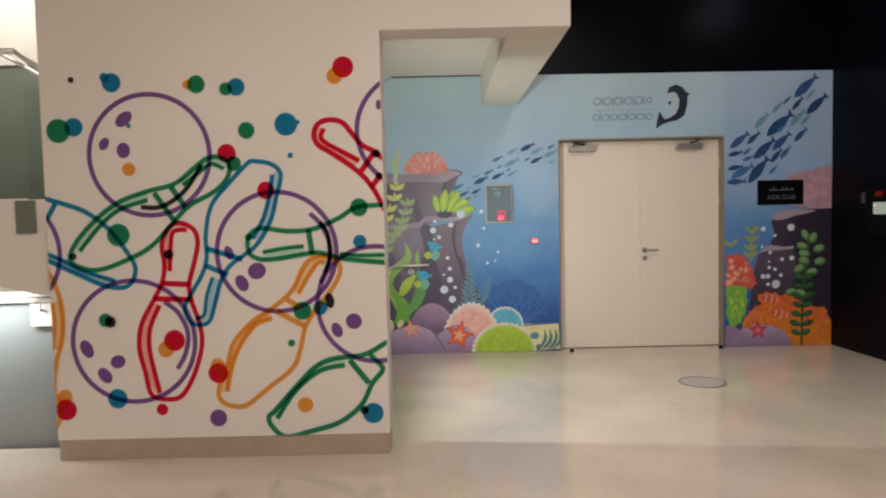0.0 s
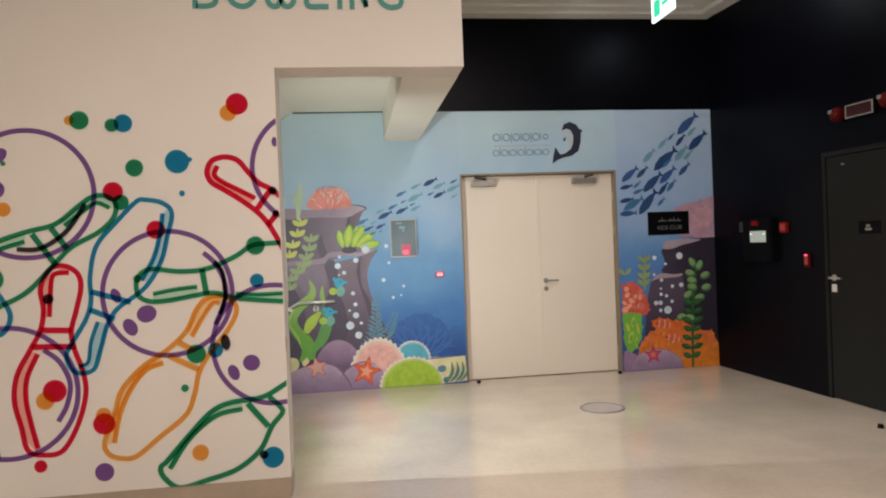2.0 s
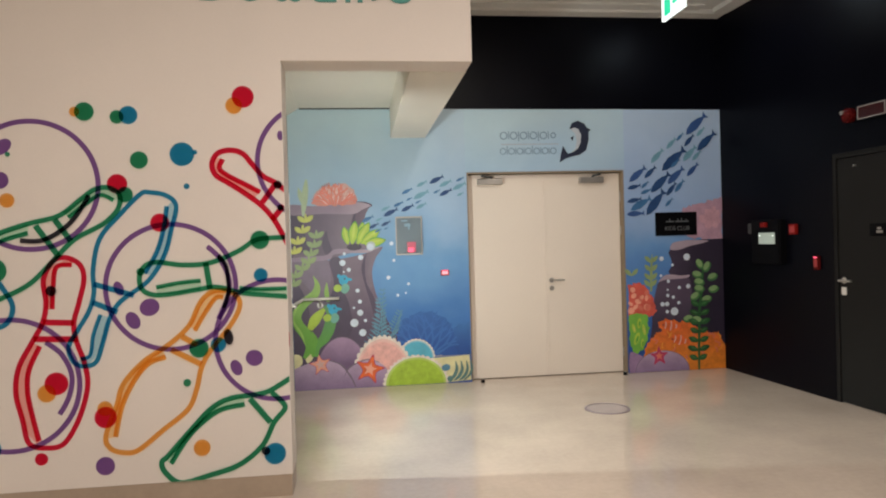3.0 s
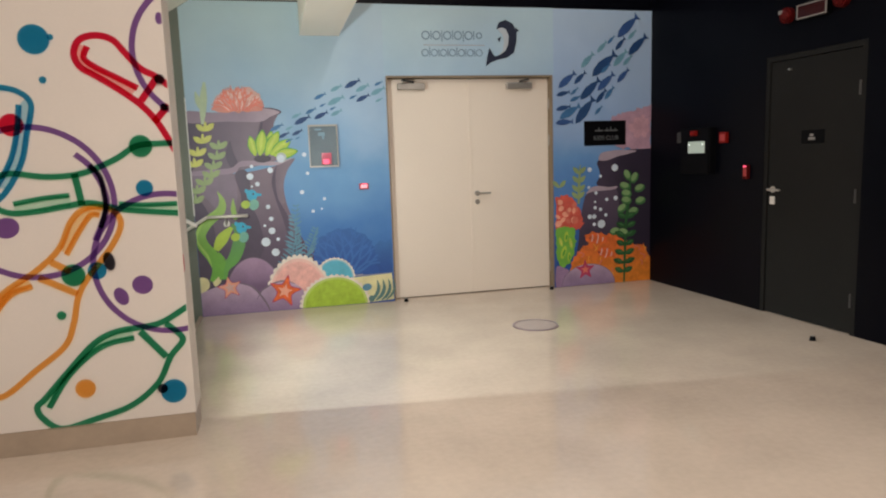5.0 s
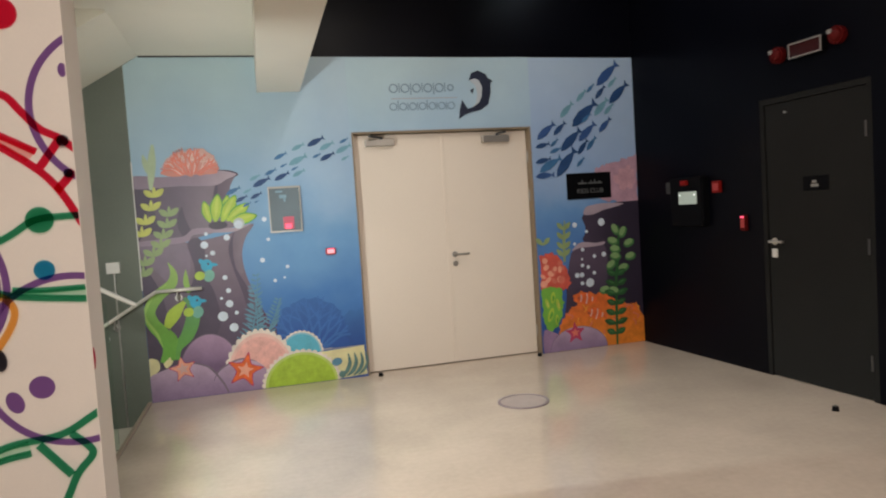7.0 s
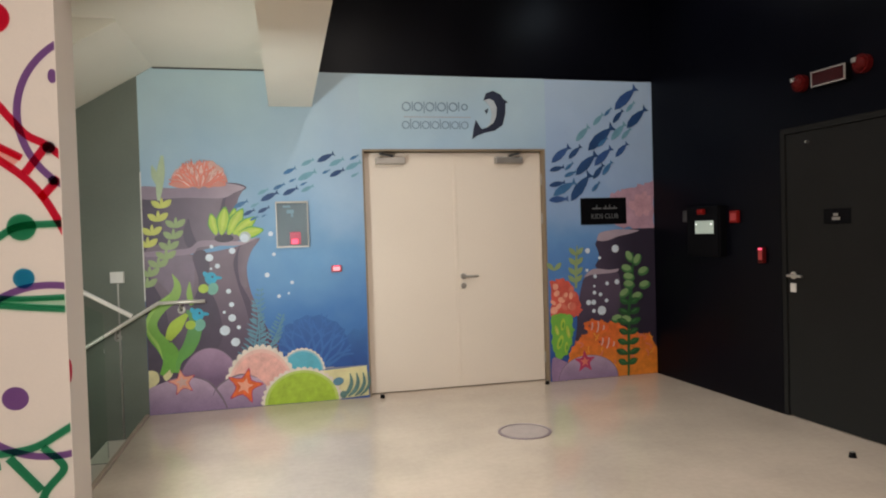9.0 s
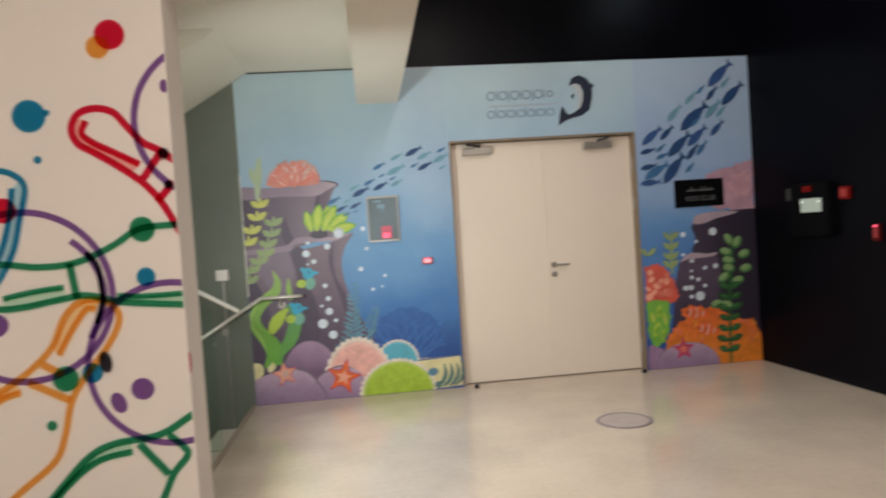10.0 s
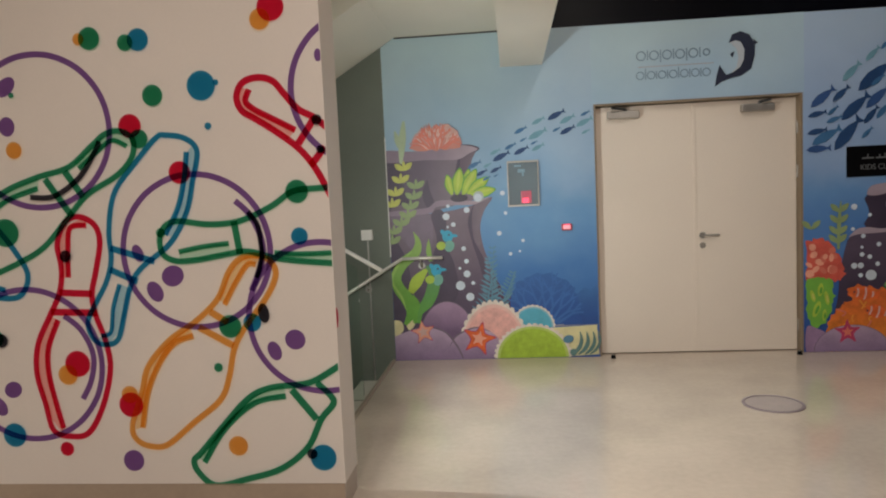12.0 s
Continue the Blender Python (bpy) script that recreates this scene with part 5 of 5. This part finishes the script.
# sand
blob("sand_strip", SAND, [(-1.80, 0.32), (-1.76, 0.36), (-1.70, 0.34), (-1.69, 0.27), (-1.74, 0.22), (-1.81, 0.17)])
blob("sand_strip", SAND, [(-1.66, 0.33), (-1.62, 0.40), (-1.58, 0.39), (-1.59, 0.31), (-1.64, 0.27)])
blob("sand_strip", SAND, [(-0.65, 0.25), (-0.02, 0.275), (-0.006, 0.02), (-0.66, -0.01)], smooth=False)
ribbon("sand_edge", painted("sand_grey_edge", (0.30, 0.30, 0.36)), [(-0.46, 0.272), (-0.25, 0.282), (-0.012, 0.285)], [0.01, 0.018, 0.02])
# far blue reef and its branching coral
DEEP_REEF = shaded("deep_reef", (0.018, 0.075, 0.28), (0.045, 0.155, 0.40), 0.28, 0.68, 0.15)
blob("far_reef", DEEP_REEF, [(-0.30, 0.28), (-0.22, 0.50), (-0.12, 0.60), (-0.06, 0.58), (-0.012, 0.62), (-0.012, 0.28)], smooth=False)
BUSH = shaded("coral_bush", (0.020, 0.085, 0.32), (0.035, 0.125, 0.36), 0.3, 0.72)
blob("coral_bush", BUSH, ragged([(-0.77, 0.30), (-0.75, 0.49), (-0.69, 0.65), (-0.55, 0.73), (-0.38, 0.725), (-0.25, 0.66), (-0.17, 0.52), (-0.15, 0.29)], 0.012, 4))
coral_fan("coral_branch", painted("coral_branch_light", (0.040, 0.140, 0.41)), -0.46, 0.30, 0.31, 0.43, 0.026, 9, 5)
# feather plant
for lean_to, base, tall in ((0.12, -0.99, 0.62), (0.02, -0.93, 0.52), (0.22, -0.92, 0.40)):
    rng = random.Random(int(tall * 100))
    for k in range(15):
        f = k / 14
        px, pz = base + lean_to * f + 0.02 * math.sin(4 * f), 0.34 + tall * f
        reach = 0.11 * (1.05 - 0.75 * f)
        for side in (-1, 1):
            leaf(FEATHER, (px, pz), (px + side * reach * rng.uniform(0.8, 1.1), pz + reach * rng.uniform(0.5, 0.8)), 0.016)
    ribbon("feather_stem", FEATHER, [(base, 0.34), (base + lean_to * 0.5 + 0.02, 0.34 + tall * 0.5), (base + lean_to, 0.34 + tall)], [0.016, 0.012, 0.004])
# domes
SPONGE = shaded("sponge_lilac", (0.27, 0.185, 0.31), (0.47, 0.345, 0.47), 0.0, 0.30, 0.22, 7)
SPONGE_BACK = shaded("sponge_mauve", (0.165, 0.10, 0.19), (0.36, 0.235, 0.36), 0.20, 0.50, 0.2, 7)
dome("sponge", SPONGE_BACK, -1.30, 0.135, 0.25, 0.375, 0)
dome("coral_dome", TEAL, -0.56, 0.265, 0.18, 0.19, 15)
dome("coral_dome", PINK, -0.90, 0.086, 0.29, 0.41, 18)
blob("sponge", SPONGE, [(-1.82, 0.0), (-1.80, 0.18), (-1.68, 0.25), (-1.48, 0.295), (-1.32, 0.24), (-1.22, 0.11), (-1.17, 0.0)])
blob("sponge", SPONGE, [(-1.27, 0.0), (-1.28, 0.12), (-1.22, 0.21), (-1.06, 0.275), (-0.93, 0.24), (-0.84, 0.14), (-0.80, 0.0)])
ribbon("sponge_line", ROCK, [(-1.48, 0.298), (-1.32, 0.243), (-1.22, 0.113), (-1.175, 0.01)], [0.003, 0.014, 0.016, 0.010])
ribbon("sponge_line", ROCK, [(-1.285, 0.12), (-1.22, 0.213), (-1.06, 0.278), (-0.93, 0.243)], [0.004, 0.012, 0.012, 0.004])
dome("coral_dome", LIME, -0.57, 0.004, 0.32, 0.285, 20)
# starfish
star(SALMON, -1.515, 0.25, 0.10, 100)
star(FIRE, -1.03, 0.18, 0.14, 75)
# kelp
KELP_TONE = shaded("kelp_tone", (0.15, 0.40, 0.055), (0.28, 0.46, 0.10), 0.4, 1.1, 0.2, 6)
KELP_BACK = shaded("kelp_back", (0.13, 0.36, 0.07), (0.10, 0.27, 0.10), 0.4, 0.85, 0.15, 6)
ribbon("kelp", KELP_BACK, [(-1.56, 0.33), (-1.54, 0.43), (-1.46, 0.52), (-1.41, 0.64), (-1.40, 0.75), (-1.46, 0.83)], [0.05, 0.07, 0.10, 0.11, 0.09, 0.02])
ribbon("kelp", KELP_LIGHT, [(-1.61, 0.60), (-1.55, 0.70), (-1.46, 0.80)], [0.05, 0.10, 0.03])
ribbon("kelp", KELP_TONE, [(-1.67, 0.32), (-1.61, 0.43), (-1.64, 0.54), (-1.715, 0.65), (-1.73, 0.75), (-1.66, 0.86), (-1.55, 0.95), (-1.525, 1.04), (-1.56, 1.13)], [0.03, 0.09, 0.11, 0.10, 0.09, 0.09, 0.08, 0.05, 0.004])
ribbon("kelp_shine", painted("kelp_shine", (0.33, 0.55, 0.12)), [(-1.655, 0.45), (-1.69, 0.56), (-1.76, 0.68), (-1.755, 0.77), (-1.68, 0.88), (-1.58, 0.96)], [0.004, 0.022, 0.02, 0.022, 0.02, 0.004])
ribbon("kelp", KELP_TONE, [(-1.58, 0.33), (-1.585, 0.42), (-1.56, 0.50), (-1.59, 0.58)], [0.03, 0.06, 0.05, 0.01])
ribbon("kelp", KELP_TONE, [(-1.42, 0.87), (-1.435, 0.96), (-1.43, 1.06)], [0.03, 0.045, 0.006])
# seahorses
HORSE_BODY = painted("seahorse_body", (0.17, 0.42, 0.33))
for hx, hz in ((-1.265, 1.08), (-1.375, 0.79)):
    dot("seahorse", AQUA, hx, hz, 0.046, 0.052, 0)
    dot("seahorse", AQUA, hx + 0.052, hz + 0.004, 0.034, 0.014, -5)
    dot("seahorse", AQUA, hx - 0.04, hz + 0.035, 0.018, 0.026, 30)
    dot("seahorse", HORSE_BODY, hx + 0.012, hz - 0.085, 0.042, 0.05, -20)
    dot("seahorse", KELP_LIGHT, hx - 0.06, hz - 0.08, 0.040, 0.036, 10)
    dot("seahorse_eye", ROCK_NIGHT, hx + 0.012, hz + 0.012, 0.009)
# leafy stems, the leaves in bowl-shaped pairs
PALE_STEM = painted("pale_stem", (0.42, 0.52, 0.34))
ribbon("stem", PALE_STEM, [(-1.60, 2.08), (-1.615, 1.95), (-1.63, 1.82), (-1.64, 1.72)], [0.02, 0.06, 0.05, 0.02])
ribbon("stem", PALE_STEM, [(-1.68, 2.00), (-1.66, 1.92), (-1.64, 1.84)], [0.01, 0.05, 0.02])
for tone, pairs in ((YELLOW_LEAF, ((-1.62, 1.66), (-1.65, 1.555), (-1.70, 1.445), (-1.735, 1.35))), (OLIVE_LEAF, ((-1.52, 1.50), (-1.54, 1.41), (-1.575, 1.325), (-1.60, 1.25), (-1.66, 1.185), (-1.73, 1.115), (-1.75, 1.03)))):
    for px, pz in pairs:
        leaf(tone, (px, pz), (px - 0.075, pz + 0.058), 0.05)
        leaf(tone, (px, pz), (px + 0.075, pz + 0.066), 0.05)
        leaf(tone, (px, pz + 0.01), (px + 0.004, pz + 0.085), 0.026)
# banana shaped plant
LEAF_BRIGHT = painted("leaf_bright", (0.50, 0.62, 0.10))
dot("plant_root", ROCK_NIGHT, -1.15, 1.405, 0.075, 0.035, 0)
for ax, az, bx, bz, w in ((-1.10, 1.44, -1.06, 1.64, 0.07), (-1.21, 1.43, -1.245, 1.60, 0.065), (-1.17, 1.43, -1.135, 1.65, 0.085), (-1.12, 1.43, -1.00, 1.635, 0.085), (-1.08, 1.435, -0.90, 1.565, 0.08), (-1.05, 1.43, -0.845, 1.465, 0.075)):
    leaf(KELP_LIGHT, (ax, az), (bx, bz), w)
    leaf(LEAF_BRIGHT, (ax + (bx - ax) * 0.15, az + (bz - az) * 0.15 + 0.008), (ax + (bx - ax) * 0.9, az + (bz - az) * 0.9 + 0.006), w * 0.35)
dot("bubble", painted("bubble_grey", (0.44, 0.52, 0.50)), -0.985, 1.41, 0.045)
# small fish by the rocks
fish(NAVY, -0.31, 2.06, 0.15, 25)
fish(NAVY, -0.22, 1.93, 0.13, 25)
fish(NAVY, -0.61, 1.78, 0.13, 25)
fish(NAVY, -0.78, 1.74, 0.15, 25)
fish(NAVY, -0.83, 1.63, 0.10, 25)
fish(NAVY, -0.95, 1.61, 0.10, 25)
fish(FISH, -0.07, 2.06, 0.08, 25)
fish(FISH, -0.31, 1.94, 0.07, 25)
fish(FISH, -0.61, 1.95, 0.11, 25)
fish(FISH, -0.70, 1.82, 0.10, 25)
fish(FISH, -0.50, 1.84, 0.06, 25)
fish(FISH, -0.59, 1.87, 0.06, 25)
fish(FISH, -0.91, 1.56, 0.07, 25)
fish(FISH, -0.83, 1.58, 0.04, 25)
fish(FISH, -1.01, 1.68, 0.12, 25)
fish(PALE_FISH, -0.46, 2.02, 0.11, 25)
fish(PALE_FISH, -0.22, 2.02, 0.13, 25)
fish(PALE_FISH, -0.08, 1.99, 0.14, 25)
fish(PALE_FISH, -0.47, 1.91, 0.16, 25)
fish(PALE_FISH, -0.07, 1.91, 0.07, 25)
fish(PALE_FISH, -0.47, 1.80, 0.11, 25)
fish(PALE_FISH, -0.83, 1.78, 0.09, 25)
fish(PALE_FISH, -0.90, 1.67, 0.07, 25)
# large fish over the sign
fish(NAVY, 2.58, 2.42, 0.26, 42)
fish(NAVY, 2.39, 2.43, 0.15, 48)
fish(NAVY, 2.06, 1.99, 0.27, 42)
fish(NAVY, 2.00, 1.78, 0.30, 50)
fish(NAVY, 1.95, 2.10, 0.16, 42)
fish(NAVY, 1.77, 1.95, 0.14, 12)
fish(NAVY, 1.77, 1.81, 0.15, 10)
fish(NAVY, 2.18, 1.92, 0.16, 50)
fish(NAVY, 2.21, 2.23, 0.32, 40)
fish(FISH_DEEP, 2.47, 2.60, 0.29, 42)
fish(FISH_DEEP, 1.81, 2.08, 0.22, 38)
fish(FISH_DEEP, 2.23, 2.06, 0.23, 42)
fish(FISH_DEEP, 2.42, 2.12, 0.17, 45)
fish(FISH_DEEP, 1.78, 1.67, 0.18, 2)
fish(FISH, 2.29, 2.47, 0.10, 45)
fish(FISH, 2.23, 2.19, 0.12, 40)
fish(FISH, 1.89, 1.97, 0.10, 40)
fish(FISH, 1.90, 1.90, 0.12, 20)
fish(FISH, 1.84, 1.77, 0.24, 28)
fish(FISH, 2.27, 1.95, 0.15, 50)
fish(FISH, 2.15, 1.78, 0.11, 45)
fish(PALE_FISH, 2.03, 2.27, 0.18, 45)
fish(PALE_FISH, 2.19, 2.40, 0.14, 45)
fish(PALE_FISH, 2.39, 2.29, 0.20, 45)
fish(PALE_FISH, 2.52, 2.52, 0.12, 45)
fish(PALE_FISH, 2.47, 2.27, 0.13, 45)
# right hand reef
NIGHT = shaded("reef_night", (0.050, 0.036, 0.066), (0.024, 0.017, 0.036), 2.15, 2.55, axis="X")
blob("pink_coral", ROSE, ragged([(2.24, 1.62), (2.30, 1.71), (2.40, 1.74), (2.50, 1.76), (2.60, 1.79), (2.74, 1.81), (2.74, 1.37), (2.55, 1.38), (2.40, 1.40), (2.28, 1.46)], 0.014, 8))
blob("pink_coral", painted("rose_light", (0.56, 0.32, 0.38), 0.3), ragged([(2.48, 1.60), (2.56, 1.70), (2.66, 1.72), (2.73, 1.66), (2.70, 1.52), (2.58, 1.50)], 0.015, 9))
blob("rock", NIGHT, [(2.74, 1.385), (2.51, 1.38), (2.31, 1.365), (2.18, 1.33), (2.13, 1.25), (2.16, 1.18), (2.17, 1.12), (2.125, 1.05), (2.16, 1.00), (2.06, 0.99), (2.00, 0.92), (1.97, 0.80), (1.95, 0.66), (1.92, 0.42), (1.84, 0.05), (2.74, -0.03)], smooth=False)
blob("rock", shaded("reef_lower", (0.052, 0.038, 0.070), (0.095, 0.068, 0.110), 0.45, 0.95), [(2.02, 0.94), (2.16, 0.99), (2.34, 0.99), (2.38, 0.80), (2.33, 0.55), (2.10, 0.40), (1.94, 0.50), (1.96, 0.75)])
blob("rock_ledge", LEDGE_TONE, [(2.15, 1.29), (2.18, 1.35), (2.28, 1.372), (2.40, 1.378), (2.58, 1.365), (2.48, 1.335), (2.37, 1.315), (2.26, 1.28), (2.19, 1.275)])
blob("rock_ledge", LEDGE_TONE, [(2.01, 0.945), (2.08, 1.01), (2.16, 1.02), (2.26, 1.005), (2.36, 1.01), (2.33, 0.98), (2.18, 0.97), (2.08, 0.965)])
# plume beside the door
for px, pz in ((1.94, 1.15), (1.935, 1.06), (1.93, 0.97), (1.925, 0.90), (1.72, 1.02)):
    leaf(OLIVE_LEAF, (px, pz), (px - 0.07, pz + 0.07), 0.045)
    leaf(OLIVE_LEAF, (px, pz), (px + 0.07, pz + 0.07), 0.045)
ribbon("stem", OLIVE_LEAF, [(1.95, 1.24), (1.935, 1.05), (1.93, 0.85)], [0.01, 0.03, 0.02])
# red anemone and the green coral under it
blob("anemone", RED_CORAL, ragged([(1.68, 0.92), (1.79, 0.95), (1.88, 0.89), (1.95, 0.76), (1.98, 0.65), (1.94, 0.58), (1.83, 0.60), (1.68, 0.60)], 0.012, 3))
rng = random.Random(21)
for k in range(15):
    ax, az = 1.70 + 0.23 * rng.random(), 0.63 + 0.26 * rng.random()
    if ax - 1.70 < 0.27 - (az - 0.62) * 0.35:
        dot("anemone_polyp", (SALMON, CORAL_RED, SALMON)[k % 3], ax, az, 0.020 + 0.018 * rng.random(), 0.016 + 0.02 * rng.random(), 180 * rng.random())
blob("green_coral", KELP_MID, ragged([(1.68, 0.60), (1.78, 0.63), (1.88, 0.60), (1.90, 0.46), (1.87, 0.34), (1.84, 0.25), (1.73, 0.20), (1.68, 0.36)], 0.010, 5))
for px, pz, w, h, turn in ((1.79, 0.52, 0.022, 0.055, -8), (1.76, 0.36, 0.026, 0.07, -20), (1.84, 0.45, 0.018, 0.06, 10), (1.73, 0.47, 0.018, 0.05, 15), (1.82, 0.31, 0.016, 0.05, -5)):
    dot("coral_lobe", KELP_LIGHT, px, pz, w, h, turn)
    dot("coral_hole", KELP if turn < 0 else YELLOW_LEAF, px + 0.004, pz - 0.006, w * 0.5, h * 0.55, turn)
# orange coral with its fish
FLAME = shaded("flame_coral", (0.66, 0.20, 0.02), (0.72, 0.15, 0.03), 0.05, 0.5, 0.3, 14)
blob("orange_coral", FLAME, ragged([(1.84, 0.20), (1.88, 0.30), (1.95, 0.39), (2.03, 0.43), (1.99, 0.51), (2.07, 0.56), (2.21, 0.53), (2.36, 0.50), (2.47, 0.42), (2.59, 0.39), (2.67, 0.39), (2.72, 0.29), (2.75, 0.18), (2.76, -0.02), (2.30, -0.02), (1.84, -0.02)], 0.014, 6))
AMBER = painted("amber_coral", (0.78, 0.30, 0.04))
for k in range(26):
    ox, oz = 1.95 + 0.75 * rng.random(), 0.05 + 0.36 * rng.random()
    stroke("coral_vein", (CORAL_RED, AMBER)[k % 2], 0.012, [(ox, oz), (ox + rng.uniform(-0.03, 0.03), oz + 0.03), (ox + rng.uniform(-0.05, 0.05), oz + 0.06)])
for fx, fz, turn in ((2.13, 0.48, -8), (2.23, 0.325, -14)):
    c, q = math.cos(math.radians(turn)), math.sin(math.radians(turn))
    shape = [(-0.10, 0.0), (-0.06, 0.045), (0.0, 0.058), (0.05, 0.035), (0.075, 0.01), (0.115, 0.04), (0.115, -0.04), (0.075, -0.012), (0.04, -0.04), (-0.02, -0.05), (-0.075, -0.03)]
    blob("clownfish", FIRE, [(fx + c * u - q * v, fz + q * u + c * v) for u, v in shape])
    for u, h in ((-0.055, 0.036), (0.005, 0.05), (0.062, 0.022)):
        stroke("fish_stripe", SALMON_PALE, 0.014, [(fx + c * u - q * h, fz + q * u + c * h), (fx + c * (u + 0.008), fz + q * u), (fx + c * u + q * h, fz + q * u - c * h)])
    dot("fish_eye", ROCK_NIGHT, fx - c * 0.078, fz + 0.012, 0.008)
blob("sponge", LILAC_DARK, [(1.68, 0.21), (1.76, 0.20), (1.84, 0.14), (1.80, 0.00), (1.68, -0.01)])
dome("sponge", SPONGE, 2.035, 0.004, 0.295, 0.215, 0)
star(CRIMSON, 2.00, 0.165, 0.095, 92)
# leafy plant beside the black wall: pale leaves above, deep green below
ribbon("stem", FERN_DARK, [(2.51, 1.16), (2.50, 0.91), (2.46, 0.64), (2.45, 0.37), (2.44, 0.0)], [0.012, 0.024, 0.03, 0.03, 0.02])
LEAF_DEEP, LEAF_MID = painted("leaf_deep", (0.020, 0.085, 0.026)), painted("leaf_mid", (0.055, 0.17, 0.055))
for px, pz, turn in ((2.47, 1.13, -60), (2.55, 1.10, 60), (2.44, 1.02, -15), (2.61, 0.99, 20), (2.46, 0.94, -10), (2.46, 0.87, -10), (2.62, 0.86, 12), (2.41, 0.79, 35), (2.54, 0.755, 15), (2.33, 0.555, 10), (2.43, 0.54, -20)):
    dot("leaf", LEAF_MID, px + 0.006, pz - 0.012, 0.060, 0.038, turn)
    dot("leaf", FERN, px, pz, 0.048, 0.028, turn)
for k in range(7):
    pz = 0.68 - 0.095 * k
    for side in (-1, 1):
        base = (2.465 - 0.03 * k / 6, pz)
        leaf(LEAF_DEEP if k % 2 else FERN_DARK, base, (base[0] + side * (0.10 + 0.012 * (k % 3)), pz + 0.045), 0.062)
        leaf(LEAF_MID, (base[0] + side * 0.02, pz + 0.014), (base[0] + side * 0.085, pz + 0.042), 0.018)
# wave stripes
for k, (px, w) in enumerate(((-0.20, 0.034), (-0.145, 0.034), (-0.09, 0.03), (-0.045, 0.022))):
    ribbon("wave_stripe", STRIPE, [(px - 0.04, 0.025), (px + 0.015, 0.07), (px + 0.045, 0.14), (px + 0.035, 0.22)], [0.01, w, w * 0.9, 0.008])
dot("wave_stripe", painted("stripe_blue", (0.10, 0.24, 0.34)), -0.265, 0.16, 0.045, 0.034, 10)
dot("wave_stripe", STRIPE, -0.225, 0.045, 0.03, 0.03, 0)
# bubbles
dot("bubble", WHITE_PAINT, -0.99, 1.40, 0.035, 0.035, 0)
dot("bubble", WHITE_PAINT, -1.25, 1.34, 0.015, 0.015, 0)
dot("bubble", WHITE_PAINT, -1.09, 1.30, 0.025, 0.025, 0)
dot("bubble", WHITE_PAINT, -1.27, 1.25, 0.030, 0.030, 0)
dot("bubble", WHITE_PAINT, -1.21, 1.18, 0.020, 0.020, 0)
dot("bubble", WHITE_PAINT, -1.26, 1.16, 0.010, 0.010, 0)
dot("bubble", WHITE_PAINT, -1.13, 0.97, 0.020, 0.020, 0)
dot("bubble", WHITE_PAINT, -1.17, 0.80, 0.012, 0.012, 0)
dot("bubble", WHITE_PAINT, -1.11, 0.75, 0.030, 0.030, 0)
dot("bubble", WHITE_PAINT, -1.17, 0.65, 0.040, 0.040, 0)
dot("bubble", WHITE_PAINT, -1.06, 0.67, 0.016, 0.016, 0)
dot("bubble", WHITE_PAINT, -1.09, 0.55, 0.035, 0.035, 0)
dot("bubble", WHITE_PAINT, -1.11, 0.86, 0.020, 0.020, 0)
dot("bubble", WHITE_PAINT, -0.73, 0.91, 0.015, 0.015, 0)
dot("bubble", WHITE_PAINT, -0.82, 1.09, 0.020, 0.020, 0)
dot("bubble", WHITE_PAINT, -0.62, 1.02, 0.015, 0.015, 0)
dot("bubble", WHITE_PAINT, -0.65, 0.93, 0.010, 0.010, 0)
dot("bubble", WHITE_PAINT, -0.78, 1.43, 0.020, 0.020, 0)
dot("bubble", WHITE_PAINT, -0.76, 1.26, 0.015, 0.015, 0)
dot("bubble", WHITE_PAINT, 2.33, 1.20, 0.036, 0.036, 0)
dot("bubble", WHITE_PAINT, 2.34, 0.89, 0.024, 0.024, 0)
dot("bubble", WHITE_PAINT, 2.05, 1.19, 0.024, 0.024, 0)
dot("bubble", WHITE_PAINT, 2.04, 1.01, 0.015, 0.015, 0)
dot("bubble", WHITE_PAINT, 2.12, 0.95, 0.018, 0.018, 0)
dot("bubble", WHITE_PAINT, 2.24, 0.88, 0.018, 0.018, 0)
dot("bubble", WHITE_PAINT, 2.11, 0.86, 0.012, 0.012, 0)
dot("bubble", WHITE_PAINT, 2.11, 0.80, 0.018, 0.018, 0)
dot("bubble", WHITE_PAINT, 2.17, 0.78, 0.018, 0.018, 0)
dot("bubble", WHITE_PAINT, 2.05, 0.71, 0.024, 0.024, 0)
dot("bubble", WHITE_PAINT, 2.10, 0.71, 0.024, 0.024, 0)
dot("bubble", WHITE_PAINT, 2.23, 0.72, 0.018, 0.018, 0)
dot("bubble", WHITE_PAINT, 2.10, 0.63, 0.018, 0.018, 0)
dot("bubble", WHITE_PAINT, 2.18, 0.63, 0.042, 0.042, 0)
dot("bubble", WHITE_PAINT, 2.17, 1.12, 0.015, 0.015, 0)
# forked corals
blob("coral_body", shaded("coral_glow", (0.62, 0.24, 0.19), (0.66, 0.40, 0.36), 1.82, 2.02), ragged([(-1.55, 1.83), (-1.53, 1.93), (-1.46, 2.00), (-1.35, 2.025), (-1.22, 2.03), (-1.14, 1.97), (-1.11, 1.87), (-1.14, 1.825), (-1.33, 1.82)], 0.010, 2))
coral_fan("coral_branch", painted("coral_twig_red", (0.70, 0.20, 0.15)), -1.33, 1.83, 0.21, 0.20, 0.020, 8, 3)
coral_fan("coral_branch", painted("coral_twig_pale", (0.76, 0.52, 0.46)), -1.32, 1.83, 0.20, 0.19, 0.012, 6, 14)
